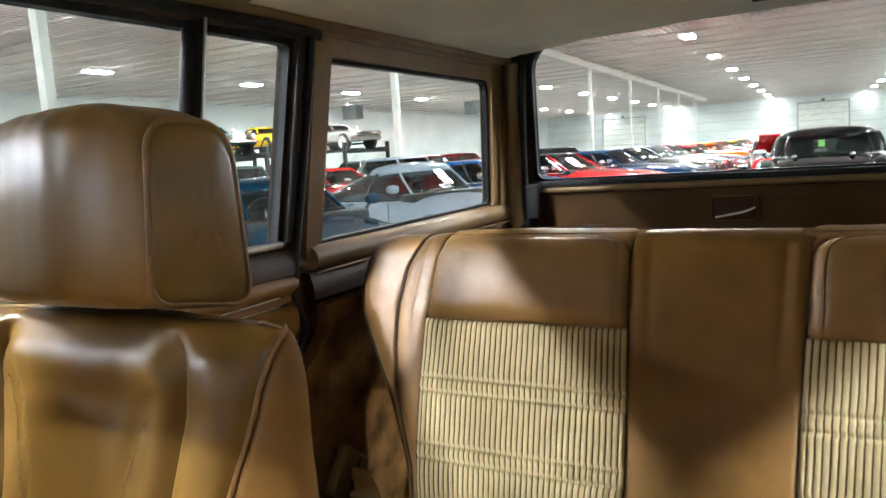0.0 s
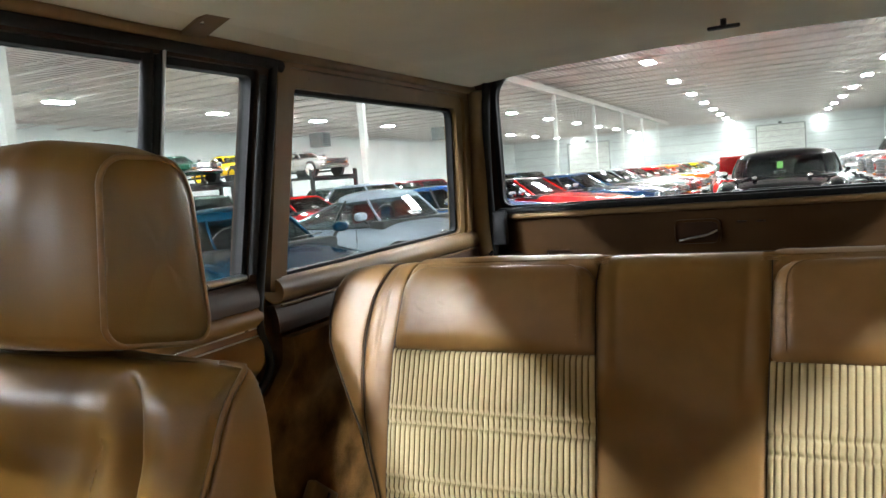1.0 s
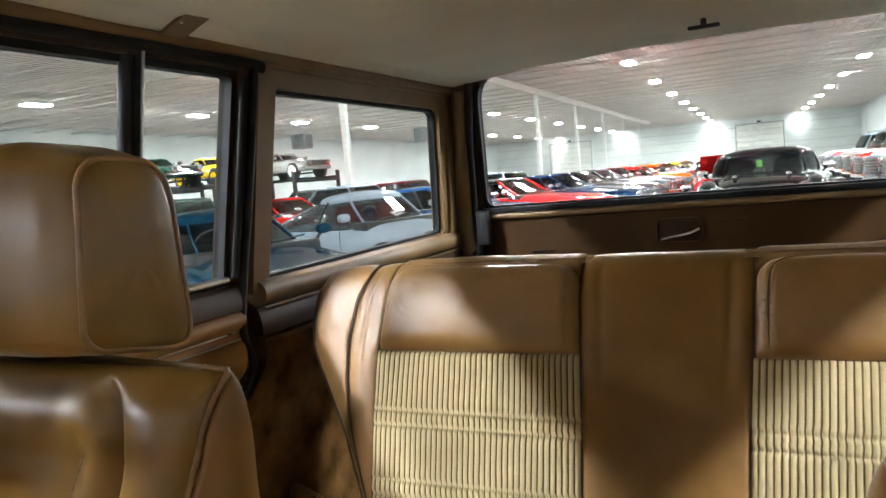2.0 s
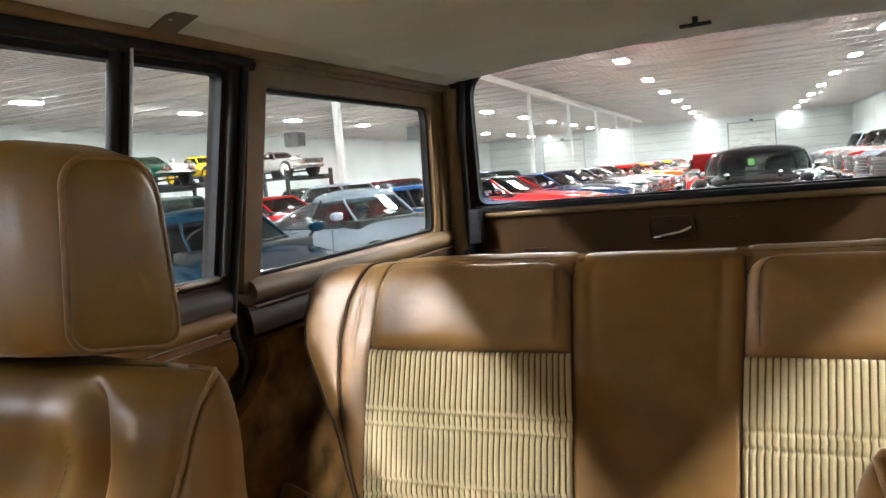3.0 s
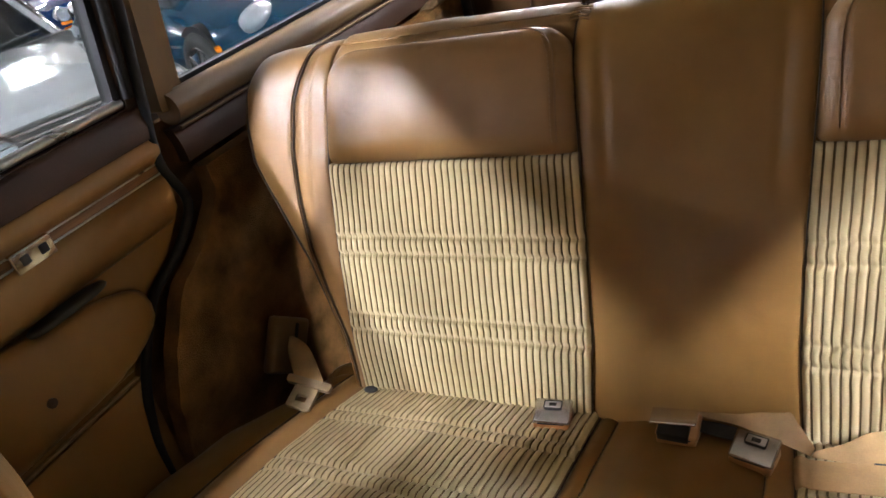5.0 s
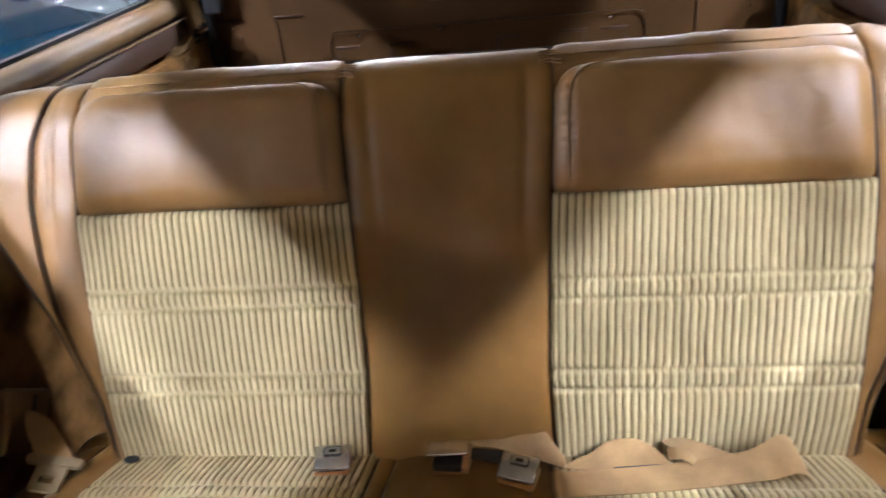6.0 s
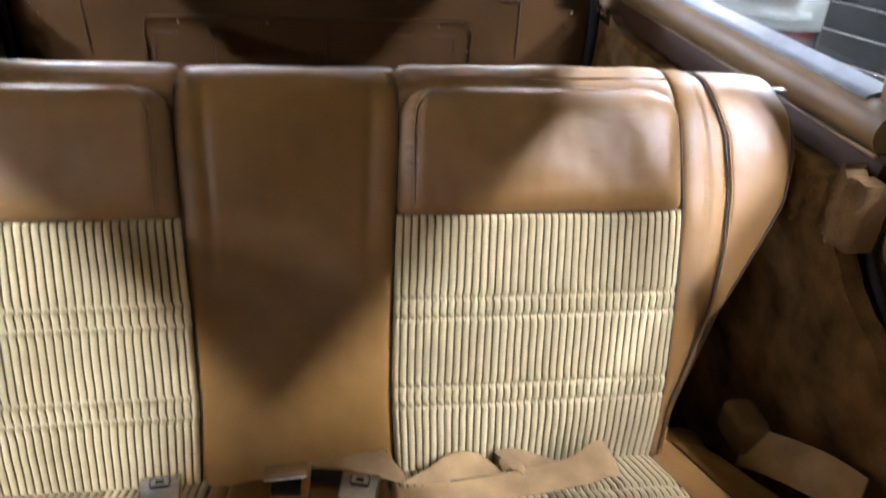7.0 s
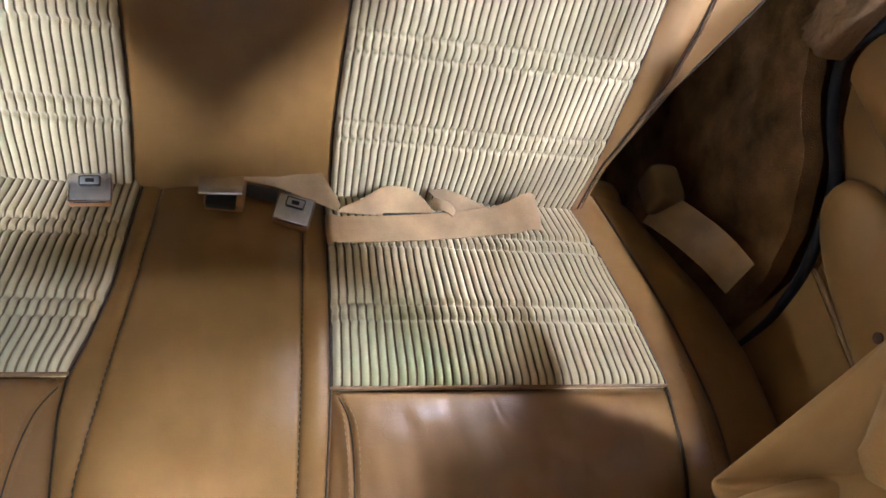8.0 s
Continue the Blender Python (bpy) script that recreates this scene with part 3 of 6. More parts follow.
def rear_window():
    """The tailgate's glass with its black gasket, on a plane that leans forward."""
    w = thing("window_1", "wide clear rear window with rounded corners and black gasket", "rear window", kind="structure")
    corners = [(-0.688, 1.402), (0.688, 1.402), (0.63, 1.848), (-0.63, 1.848)]
    out = rounded(corners, [0.03, 0.03, 0.12, 0.12], 8)

    def lean(a, b, d):
        return Vector((a, 1.03 - (b - 1.40) * 0.37 + d, b - 0.022 * max(0, (b - 1.7) / 0.135) * (a / 0.6) ** 2))

    inner = inset(out, 0.011)
    part("gasket", ring_panel(inset(out, -0.004), inner, lean, 0.03), RUBBER, w, "black rubber gasket")
    part("frame_ring", ring_panel(inset(out, -0.06), inset(out, -0.007), lambda a, b, d: lean(a, b, d) + Vector((0, 0.012, 0)), 0.05), BROWN_HARD, w)
    pane = part("pane", slab(inset(out, 0.004), lambda a, b, d: lean(a, b, 0.012 + d), 0.004), PANE, w, smooth=False)
    pane.visible_shadow = False
    part("sill_seal", boxed((-0.69, 1.0, 1.388), (0.69, 1.03, 1.406), 0.004), RUBBER, w)


rear_window()


def tailgate():
    t = thing("door_1", "dark brown moulded vinyl tailgate panel with chrome handle", "tailgate", kind="structure")
    y = 1.02
    place = lambda a, b, d: Vector((a, y - d + 0.04 * (1.39 - b), b))
    part("panel", slab(rounded([(-0.70, 0.70), (0.70, 0.70), (0.70, 1.385), (-0.70, 1.385)], 0.03), place, -0.05), TAILGATE, t, smooth=False)
    part("top_ledge", boxed((-0.695, 1.004, 1.368), (0.695, 1.045, 1.387), 0.008, 3), TAN_HARD, t, "tan top ledge")
    # handle in its moulded recess
    cup = rounded([(-0.154, 1.264), (-0.022, 1.264), (-0.022, 1.340), (-0.154, 1.340)], 0.022)
    part("handle_bezel", ring_panel(cup, inset(cup, 0.006), place, 0.008), TAILGATE, t)
    part("handle_cup", slab(inset(cup, 0.009), place, 0.0015), BROWN_HARD, t, "dark handle recess")
    part("handle", tube(smooth_line([place(-0.136, 1.281, 0.010), place(-0.10, 1.289, 0.02), place(-0.058, 1.297, 0.02), place(-0.032, 1.308, 0.012)], 4), 0.0065, 8, flat=0.5), CHROME, t, "chrome lever handle")
    # stamped access plate
    pl = rounded([(-0.412, 0.95), (0.402, 0.95), (0.402, 1.211), (-0.412, 1.211)], 0.035)
    part("access_plate", slab(pl, place, 0.006), TAILGATE, t)
    part("plate_rim", ring_panel(pl, inset(pl, 0.007), lambda a, b, d: place(a, b, 0.006 + d), 0.008), TAILGATE, t)
    for x, z in [(-0.323, 1.199), (-0.112, 1.201), (0.312, 1.197), (-0.400, 1.138), (0.389, 1.132)]:
        c = place(x, z, 0.010)
        part("screw", lathe([(0.0055, 0), (0.0055, 0.002), (0.0, 0.004)], 10, m=Matrix.Translation(c) @ Matrix.Rotation(radians(90), 4, "X")), CHROME, t, "bright screw head")
    for x, w, up in [(-0.391, 0.064, 0), (-0.25, 0.066, 0), (0.028, 0.065, 0), (0.179, 0.073, 1), (0.289, 0.066, 1)]:
        part("pressed_groove", boxed((x, y - 0.0075 + 0.04 * 0.2, 1.166), (x + w, y - 0.003 + 0.04 * 0.2, 1.174), 0.002), BROWN_HARD, t)
        xx = x + (w - 0.006) * up
        part("pressed_groove", boxed((xx, y - 0.009 + 0.04 * 0.3, 1.05), (xx + 0.006, y - 0.003 + 0.04 * 0.2, 1.167), 0.002), BROWN_HARD, t)
    for x, w, up in [(-0.542, 0.078, 1), (-0.69, 0.066, 0), (0.462, 0.060, -1), (0.602, 0.06, 0)]:
        z = 1.258
        part("pressed_line", boxed((x, y - 0.006 + 0.005, z), (x + w, y + 0.004, z + 0.006), 0.002), BROWN_HARD, t)
        if up:
            xx = x if up > 0 else x + w - 0.006
            part("pressed_line", boxed((xx, y - 0.006 + 0.008, 1.12), (xx + 0.005, y + 0.006, z), 0.002), BROWN_HARD, t)
    for x, z in [(-0.655, 1.24), (-0.64, 1.21), (0.70 - 0.045, 1.235), (0.645, 1.20)]:
        part("screw", lathe([(0.004, 0), (0.004, 0.002), (0.0, 0.003)], 8, m=Matrix.Translation(place(x, z, 0.001)) @ Matrix.Rotation(radians(90), 4, "X")), CHROME, t)
    for i in range(2):
        part("small_mark", boxed((0.02 + i * 0.05, y - 0.004, 1.325), (0.045 + i * 0.05, y + 0.003, 1.33), 0.001), BROWN_HARD, t)


tailgate()


DOOR_EDGE = [(-0.010, 1.765), (-0.020, 1.66), (-0.038, 1.50), (-0.058, 1.36), (-0.086, 1.26), (-0.082, 1.18), (-0.14, 1.125), (-0.215, 1.09), (-0.28, 1.01), (-0.312, 0.94), (-0.33, 0.84), (-0.33, 0.55)]


def quarter(sgn, k):
    """A fixed rear side window with its painted frame, the ledge under it and the carpeted side below."""
    w = thing(f"window_{k}", "rear quarter window in a tan painted metal frame", "side window", kind="structure")
    op = rounded([(0.018, 1.338), (0.884, 1.345), (0.826, 1.721), (0.052, 1.721)], [0.012, 0.02, 0.035, 0.012])
    out = rounded([(-0.046, 1.316), (0.985, 1.316), (0.94, 1.785), (-0.008, 1.785)], [0.01, 0.02, 0.03, 0.01])
    mid = rounded([(-0.012, 1.329), (0.918, 1.333), (0.864, 1.758), (0.024, 1.758)], [0.015, 0.03, 0.045, 0.015])
    part("frame_outer", ring_panel(out, mid, on_side(sgn, -0.012), 0.05), TAN_HARD, w)
    part("frame_lip", ring_panel(mid, op, on_side(sgn, -0.002), 0.04), TAN_HARD, w)
    part("gasket", ring_panel(inset(op, -0.001), inset(op, 0.008), on_side(sgn, 0.012), 0.02), RUBBER, w, "thin black gasket")
    if sgn > 0:
        part("bright_bead", grid(lambda u, v: Vector((sgn * (side_x(1.35) - 0.014 + 0.034 * v), 0.03 + 0.845 * u, 1.348 + 0.012 * v)), 20, 3, (0, 0, -0.008)), BLUE_STEEL, w, "grey metal window strip")
    pane = part("pane", slab(inset(op, 0.002), on_side(sgn, 0.022), 0.004), PANE, w, smooth=False)
    pane.visible_shadow = False
    for y, z in [(0.42, 1.745), (0.75, 1.742), (0.1, 1.742)]:
        part("screw", lathe([(0.003, 0), (0.003, 0.001), (0.0, 0.0016)], 8, m=Matrix.Translation(on_side(sgn, -0.004)(y, z, 0)) @ Matrix.Rotation(radians(-90 * sgn), 4, "Y")), TAN_HARD, w)
    q = thing("trim", "brown side trim and worn carpet beside the rear seat", "side trim", kind="structure")
    # padded ledge, strip and carpet
    part("ledge", tube([(sgn * 0.771, y, 1.316) for y in (-0.03, 0.2, 0.5, 0.8, 0.97)], 0.026 if sgn < 0 else 0.031, 14), TAN_HARD, q, "rounded tan ledge")
    part("strip", grid(lambda u, v: Vector((sgn * (0.748 + 0.008 * v - 0.004 * math.sin(math.pi * v)), -0.05 + 1.03 * u, 1.236 + 0.054 * v)), 20, 6, (sgn * 0.02, 0, 0)), BROWN_HARD, q)
    part("strip_bead", tube([(sgn * 0.746, y, 1.290) for y in (-0.04, 0.5, 0.97)], 0.003, 6), TAN_HARD, q)

    def rug(u, v):
        z = 0.52 + 0.71 * v
        first = float(np.interp(-z, [-p[1] for p in DOOR_EDGE], [p[0] for p in DOOR_EDGE])) + 0.03
        y = first + (1.0 - first) * u
        x = 0.735 - 0.02 * v + 0.012 * noise.noise(Vector((y * 6, z * 6, 3 * sgn))) + 0.004 * noise.noise(Vector((y * 30, z * 30, sgn)))
        if z < 0.95:
            x -= 0.008 * math.sin(math.pi * min(max((y + 0.1) / 1.0, 0), 1)) * (0.95 - z) / 0.4
        return Vector((sgn * x, y, z))

    part("carpet", grid(rug, 60, 36, (sgn * 0.03, 0, 0)), CARPET, q, "worn brown carpet")
    # torn padding under the ledge
    if sgn > 0:
        def torn(u, v):
            ragged = 0.012 * noise.noise(Vector((u * 9, 1, 2))) + 0.005 * noise.noise(Vector((u * 30, 4, 2)))
            lump = 0.010 * noise.noise(Vector((u * 7, v * 4, 8))) + 0.005 * noise.noise(Vector((u * 22, v * 14, 3)))
            return Vector((0.716 - lump - 0.006 * math.sin(math.pi * v), -0.02 + 0.17 * u, 1.165 + ragged + (0.09 - ragged) * v))

        part("padding", grid(torn, 40, 20, (0.02, 0, 0)), CARPET, q, "torn brown carpet backing")
        part("padding", grid(lambda u, v: Vector((0.716 - 0.014 * math.sin(math.pi * min(u * 1.15, 1)) ** 0.5 + 0.004 * noise.noise(Vector((u * 5, v * 5, 8))) + 0.002 * noise.noise(Vector((u * 18, v * 18, 2))),
             -0.092 + (0.070 + 0.012 * noise.noise(Vector((1, v * 4, 1)))) * u, 1.178 + 0.095 * v + 0.006 * noise.noise(Vector((u * 7, 1, 2))))), 24, 24, (0.03, 0, 0)), FOAM, q, "torn tan foam padding")
    part("padding", grid(lambda u, v: Vector((sgn * (0.722 - 0.02 * math.sin(math.pi * u) * math.sin(math.pi * v) + 0.003 * noise.noise(Vector((u * 6, v * 5, 4)))),
         0.62 + 0.30 * u, 1.13 + (0.05 + 0.075 * u) * v + 0.006 * noise.noise(Vector((u * 5, 3, 2))))), 24, 14, (sgn * 0.03, 0, 0)), FOAM, q, "tan foam padding")
    # rear corner post with its seal
    part("corner_post", tube(smooth_line([(sgn * 0.735, 0.985, 1.25), (sgn * 0.742, 0.985, 1.40), (sgn * 0.712, 0.945, 1.6), (sgn * 0.685, 0.90, 1.775)], 5), 0.032, 10), TAN_HARD, q)
    part("post_seal", tube(smooth_line([(sgn * 0.705, 0.99, 1.0), (sgn * 0.706, 0.99, 1.30), (sgn * 0.708, 0.985, 1.42), (sgn * 0.682, 0.928, 1.62), (sgn * 0.645, 0.87, 1.79)], 5), 0.014, 8), RUBBER, q, "black weather seal")
    part("latch_cover", boxed((sgn * 0.655, 0.965, 1.29), (sgn * 0.70, 1.0, 1.40), 0.008), RUBBER, q, "black latch cover")
    part("striker", tube([(sgn * 0.725, 0.955, 1.255), (sgn * 0.70, 0.945, 1.27), (sgn * 0.70, 0.915, 1.262)], 0.008), CHROME, q)
    return q


quarter(-1, 2)
quarter(1, 3)



def rear_door(sgn, k):
    d = thing(f"door_{k}", "closed rear door with tan vinyl trim and woodgrain strip", "car door", kind="structure")
    put = on_side(sgn, -0.004)
    op = rounded([(-0.985, 1.346), (-0.098, 1.346), (-0.056, 1.746), (-0.95, 1.746)], [0.01, 0.01, 0.015, 0.02])
    out = rounded([(-1.04, 1.320), (-0.058, 1.320), (-0.012, 1.778), (-1.0, 1.778)], [0.01, 0.01, 0.02, 0.02])
    part("window_frame", ring_panel(out, op, put, 0.05), BROWN_HARD, d, "dark brown window frame")
    part("glass_channel", ring_panel(inset(op, -0.001), inset(op, 0.012), on_side(sgn, 0.006), 0.025), RUBBER, d)
    pane = part("window_pane", slab(inset(op, 0.004), on_side(sgn, 0.02), 0.004), PANE, d, smooth=False)
    pane.visible_shadow = False
    # upright bar between drop glass and vent pane
    bar = [(sgn * (side_x(z) - 0.004 + 0.006), -0.344 + (z - 1.34) * 0.08, z) for z in (1.345, 1.5, 1.65, 1.752)]
    part("vent_bar", tube([(p[0], p[1] + 0.02, p[2]) for p in bar], 0.011, 10, flat=0.7), RUBBER, d, "black vent bar")
    part("vent_trim", tube([(p[0] - sgn * 0.010, p[1] + 0.022, p[2]) for p in bar], 0.003, 8), STEEL, d, "thin polished metal trim")
    part("vent_seal", tube([(p[0] + sgn * 0.004, p[1], p[2]) for p in bar], 0.011, 8), RUBBER, d)
    part("sill_bead", tube([(sgn * (side_x(1.352) + 0.004), y, 1.356) for y in (-0.98, -0.5, -0.1)], 0.008, 8), STEEL, d, "bright window sill bead")
    part("inner_channel", tube([(sgn * (side_x(z) - 0.004), -0.090 + (z - 1.352) * 0.11, z) for z in (1.36, 1.55, 1.735)], 0.009, 8), RUBBER, d)
    # trim board with the edge curved round the wheel house
    edge_pts = [(y - 0.012, z) for y, z in DOOR_EDGE if z < 1.34]
    loop = [(-1.04, 0.55), (-1.04, 1.322), (-0.075, 1.322)] + edge_pts
    part("trim_board", slab(loop, lambda a, b, dd: Vector((sgn * (0.765 + dd), a, b)), 0.05), TAN_SMOOTH, d, "tan vinyl trim board", smooth=False)
    part("upper_ledge", grid(lambda u, v: Vector((sgn * (0.752 + 0.016 * v - 0.005 * math.sin(math.pi * v)), -1.03 + (0.945 + 0.012 * v) * u, 1.297 + 0.047 * v)), 30, 6, (sgn * 0.03, 0, 0)), BROWN_HARD, d, "dark brown ledge under the glass")
    part("upper_pad", grid(lambda u, v: Vector((sgn * (0.757 - 0.012 * math.sin(math.pi * v)), -1.03 + (0.94 - 0.012 * (1 - v)) * u, 1.259 + 0.039 * v)), 30, 8, (sgn * 0.02, 0, 0)), TAN_SMOOTH, d)
    part("wood_strip", grid(lambda u, v: Vector((sgn * 0.757, -1.03 + 0.93 * u, 1.2445 + 0.0145 * v)), 20, 2, (sgn * 0.02, 0, 0)), WOOD, d, "woodgrain strip")
    for z in (1.2435, 1.2595):
        part("bright_line", tube([(sgn * 0.756, -1.03, z), (sgn * 0.756, -0.100, z)], 0.0016, 6), STEEL, d, "thin bright trim line")
    part("mid_pad", grid(lambda u, v: Vector((sgn * (0.757 - 0.02 * math.sin(math.pi * v) ** 0.6), -1.03 + (0.925 - 0.02 * (1 - v)) * u, 1.168 + 0.074 * v)), 30, 10, (sgn * 0.02, 0, 0)), TAN_SMOOTH, d)
    # arm rest with pull pocket
    part("arm_rest", blob((sgn * 0.752, -0.61, 1.092), (0.032, 0.385, 0.078), 2.6, 20, shape=lambda q: Vector((q.x, q.y, q.z + 0.012 * noise.noise(Vector((q.y * 5, q.z * 8, sgn)))))), TAN_SMOOTH, d, "moulded tan arm rest")
    part("pull_pocket", blob((sgn * 0.738, -0.345, 1.166), (0.014, 0.064, 0.007), 3.0, 10), BLACK, d, "dark pull slot")
    for yy, zz, xx in ((-0.435, 1.084, 0.722), (-0.265, 1.086, 0.742)):
        part("screw", lathe([(0.007, 0), (0.007, 0.003), (0, 0.004)], 10, m=Matrix.Translation((sgn * xx, yy, zz)) @ Matrix.Rotation(radians(-90 * sgn), 4, "Y")), BROWN_HARD, d, "dark recessed screw")
    part("lower_pad", grid(lambda u, v: Vector((sgn * (0.757 - 0.010 * math.sin(math.pi * v)), -1.03 + (0.70 + 0.04 * v) * u, 0.56 + 0.435 * v)), 20, 10, (sgn * 0.02, 0, 0)), TAN_SMOOTH, d)
    for z in (1.020, 1.003):
        part("lower_bead", tube([(sgn * 0.756, -1.03, z), (sgn * 0.756, -0.30, z)], 0.0035, 6), PIPING_TAN, d)
    lock = part("lock_plate", boxed((sgn * 0.746, -0.373, 1.233), (sgn * 0.757, -0.311, 1.263), 0.003), CHROME, d, "chrome lock plate")
    part("lock_hole", boxed((sgn * 0.744, -0.362, 1.242), (sgn * 0.75, -0.349, 1.255), 0.002), BLACK, lock)
    part("lock_hole", boxed((sgn * 0.744, -0.334, 1.242), (sgn * 0.75, -0.321, 1.255), 0.002), BLACK, lock)
    # seal along the opening
    seal = [(sgn * (side_x(max(z, 1.30)) - 0.012 - 0.014 * (z < 1.3)), y - 0.014 * (z > 1.2), z) for y, z in DOOR_EDGE]
    part("door_seal", tube(smooth_line(seal, 5), 0.008, 8), RUBBER, d, "black rubber door seal")
    top = [(sgn * 0.722, y, 1.764) for y in (-1.3, -0.8, -0.3, -0.05)] + [(sgn * 0.722, -0.0, 1.755)]
    part("door_seal", tube(top, 0.013, 8), RUBBER, d, "black rubber door seal")
    return d


rear_door(-1, 2)
rear_door(1, 3)


def body_shell():
    """Outer skins that close the wagon round the cabin."""
    b = thing("wagon_body", "wagon body shell round the cabin", "car body", kind="structure")
    for sgn in (-1, 1):
        part("outer_skin", boxed((sgn * 0.83, -2.3, 0.45), (sgn * 0.87, 1.1, 1.32), 0.01), PIPING, b)
        part("roof_rail", tube([(sgn * 0.775, y, 1.80) for y in (HEADER_Y, -0.5, 0.5, 0.93)], 0.028, 10), PIPING, b)
        part("centre_post", tube([(sgn * 0.80, -1.07, 0.6), (sgn * 0.80, -1.07, 1.33), (sgn * 0.745, -1.03, 1.79)], 0.035, 10), BROWN_HARD, b)
        part("screen_post", tube([(sgn * 0.80, -1.95, 1.26), (sgn * 0.74, HEADER_Y, 1.79)], 0.03, 10), BROWN_HARD, b)
        part("front_door", boxed((sgn * 0.775, -1.95, 0.5), (sgn * 0.825, -1.05, 1.33), 0.01), TAN_HARD, b)
        part("rear_corner", tube([(sgn * 0.79, 1.02, 0.6), (sgn * 0.79, 1.02, 1.38), (sgn * 0.735, 0.92, 1.80)], 0.045, 10), PIPING, b)
        part("wheel", lathe([(0.0, 0), (0.30, 0), (0.36, 0.03), (0.36, 0.17), (0.30, 0.2), (0, 0.2)], 28, m=Matrix.Translation((sgn * 0.66, 0.55, FLOOR_Z + 0.36)) @ Matrix.Rotation(radians(90 * sgn), 4, "Y")), TYRE, b)
        part("wheel", lathe([(0.0, 0), (0.30, 0), (0.36, 0.03), (0.36, 0.17), (0.30, 0.2), (0, 0.2)], 28, m=Matrix.Translation((sgn * 0.66, -2.2, FLOOR_Z + 0.36)) @ Matrix.Rotation(radians(90 * sgn), 4, "Y")), TYRE, b)
    part("screen_header", tube([(-0.76, HEADER_Y, 1.80), (-0.4, HEADER_Y - 0.03, 1.835), (0, HEADER_Y - 0.04, 1.845), (0.4, HEADER_Y - 0.03, 1.835), (0.76, HEADER_Y, 1.80)], 0.028, 10), BROWN_HARD, b)
    part("dashboard", boxed((-0.80, -2.1, 0.75), (0.80, -1.85, 1.20), 0.04), BROWN_HARD, b)
    part("bonnet", boxed((-0.82, -3.4, 0.6), (0.82, -2.08, 1.20), 0.06), PIPING, b)
    part("rear_skin", boxed((-0.86, 1.08, 0.5), (0.86, 1.12, 1.39), 0.01), PIPING, b)
    part("cabin_floor", boxed((-0.82, -2.1, 0.47), (0.82, 1.08, 0.52)), CARPET, b)
    for sgn in (-1, 1):
        part("inner_skin", boxed((sgn * 0.795, -1.0, 0.5), (sgn * 0.815, 1.05, 1.30)), CARPET, b)
    part("load_floor", boxed((-0.72, 0.2, 0.72), (0.72, 1.0, 0.75)), CARPET, b)


body_shell()


# ---- rear bench seat ----
BACK = Curve([(-0.150, 0.845), (-0.128, 0.90), (-0.105, 0.965), (-0.055, 1.09), (-0.008, 1.20), (0.028, 1.275), (0.052, 1.315), (0.078, 1.338), (0.112, 1.348), (0.15, 1.342), (0.175, 1.318), (0.18, 1.27)])
SEAT = Curve([(-0.085, 0.862), (-0.13, 0.872), (-0.22, 0.886), (-0.33, 0.897), (-0.43, 0.903), (-0.51, 0.901), (-0.565, 0.885), (-0.60, 0.845), (-0.61, 0.78), (-0.60, 0.70)])


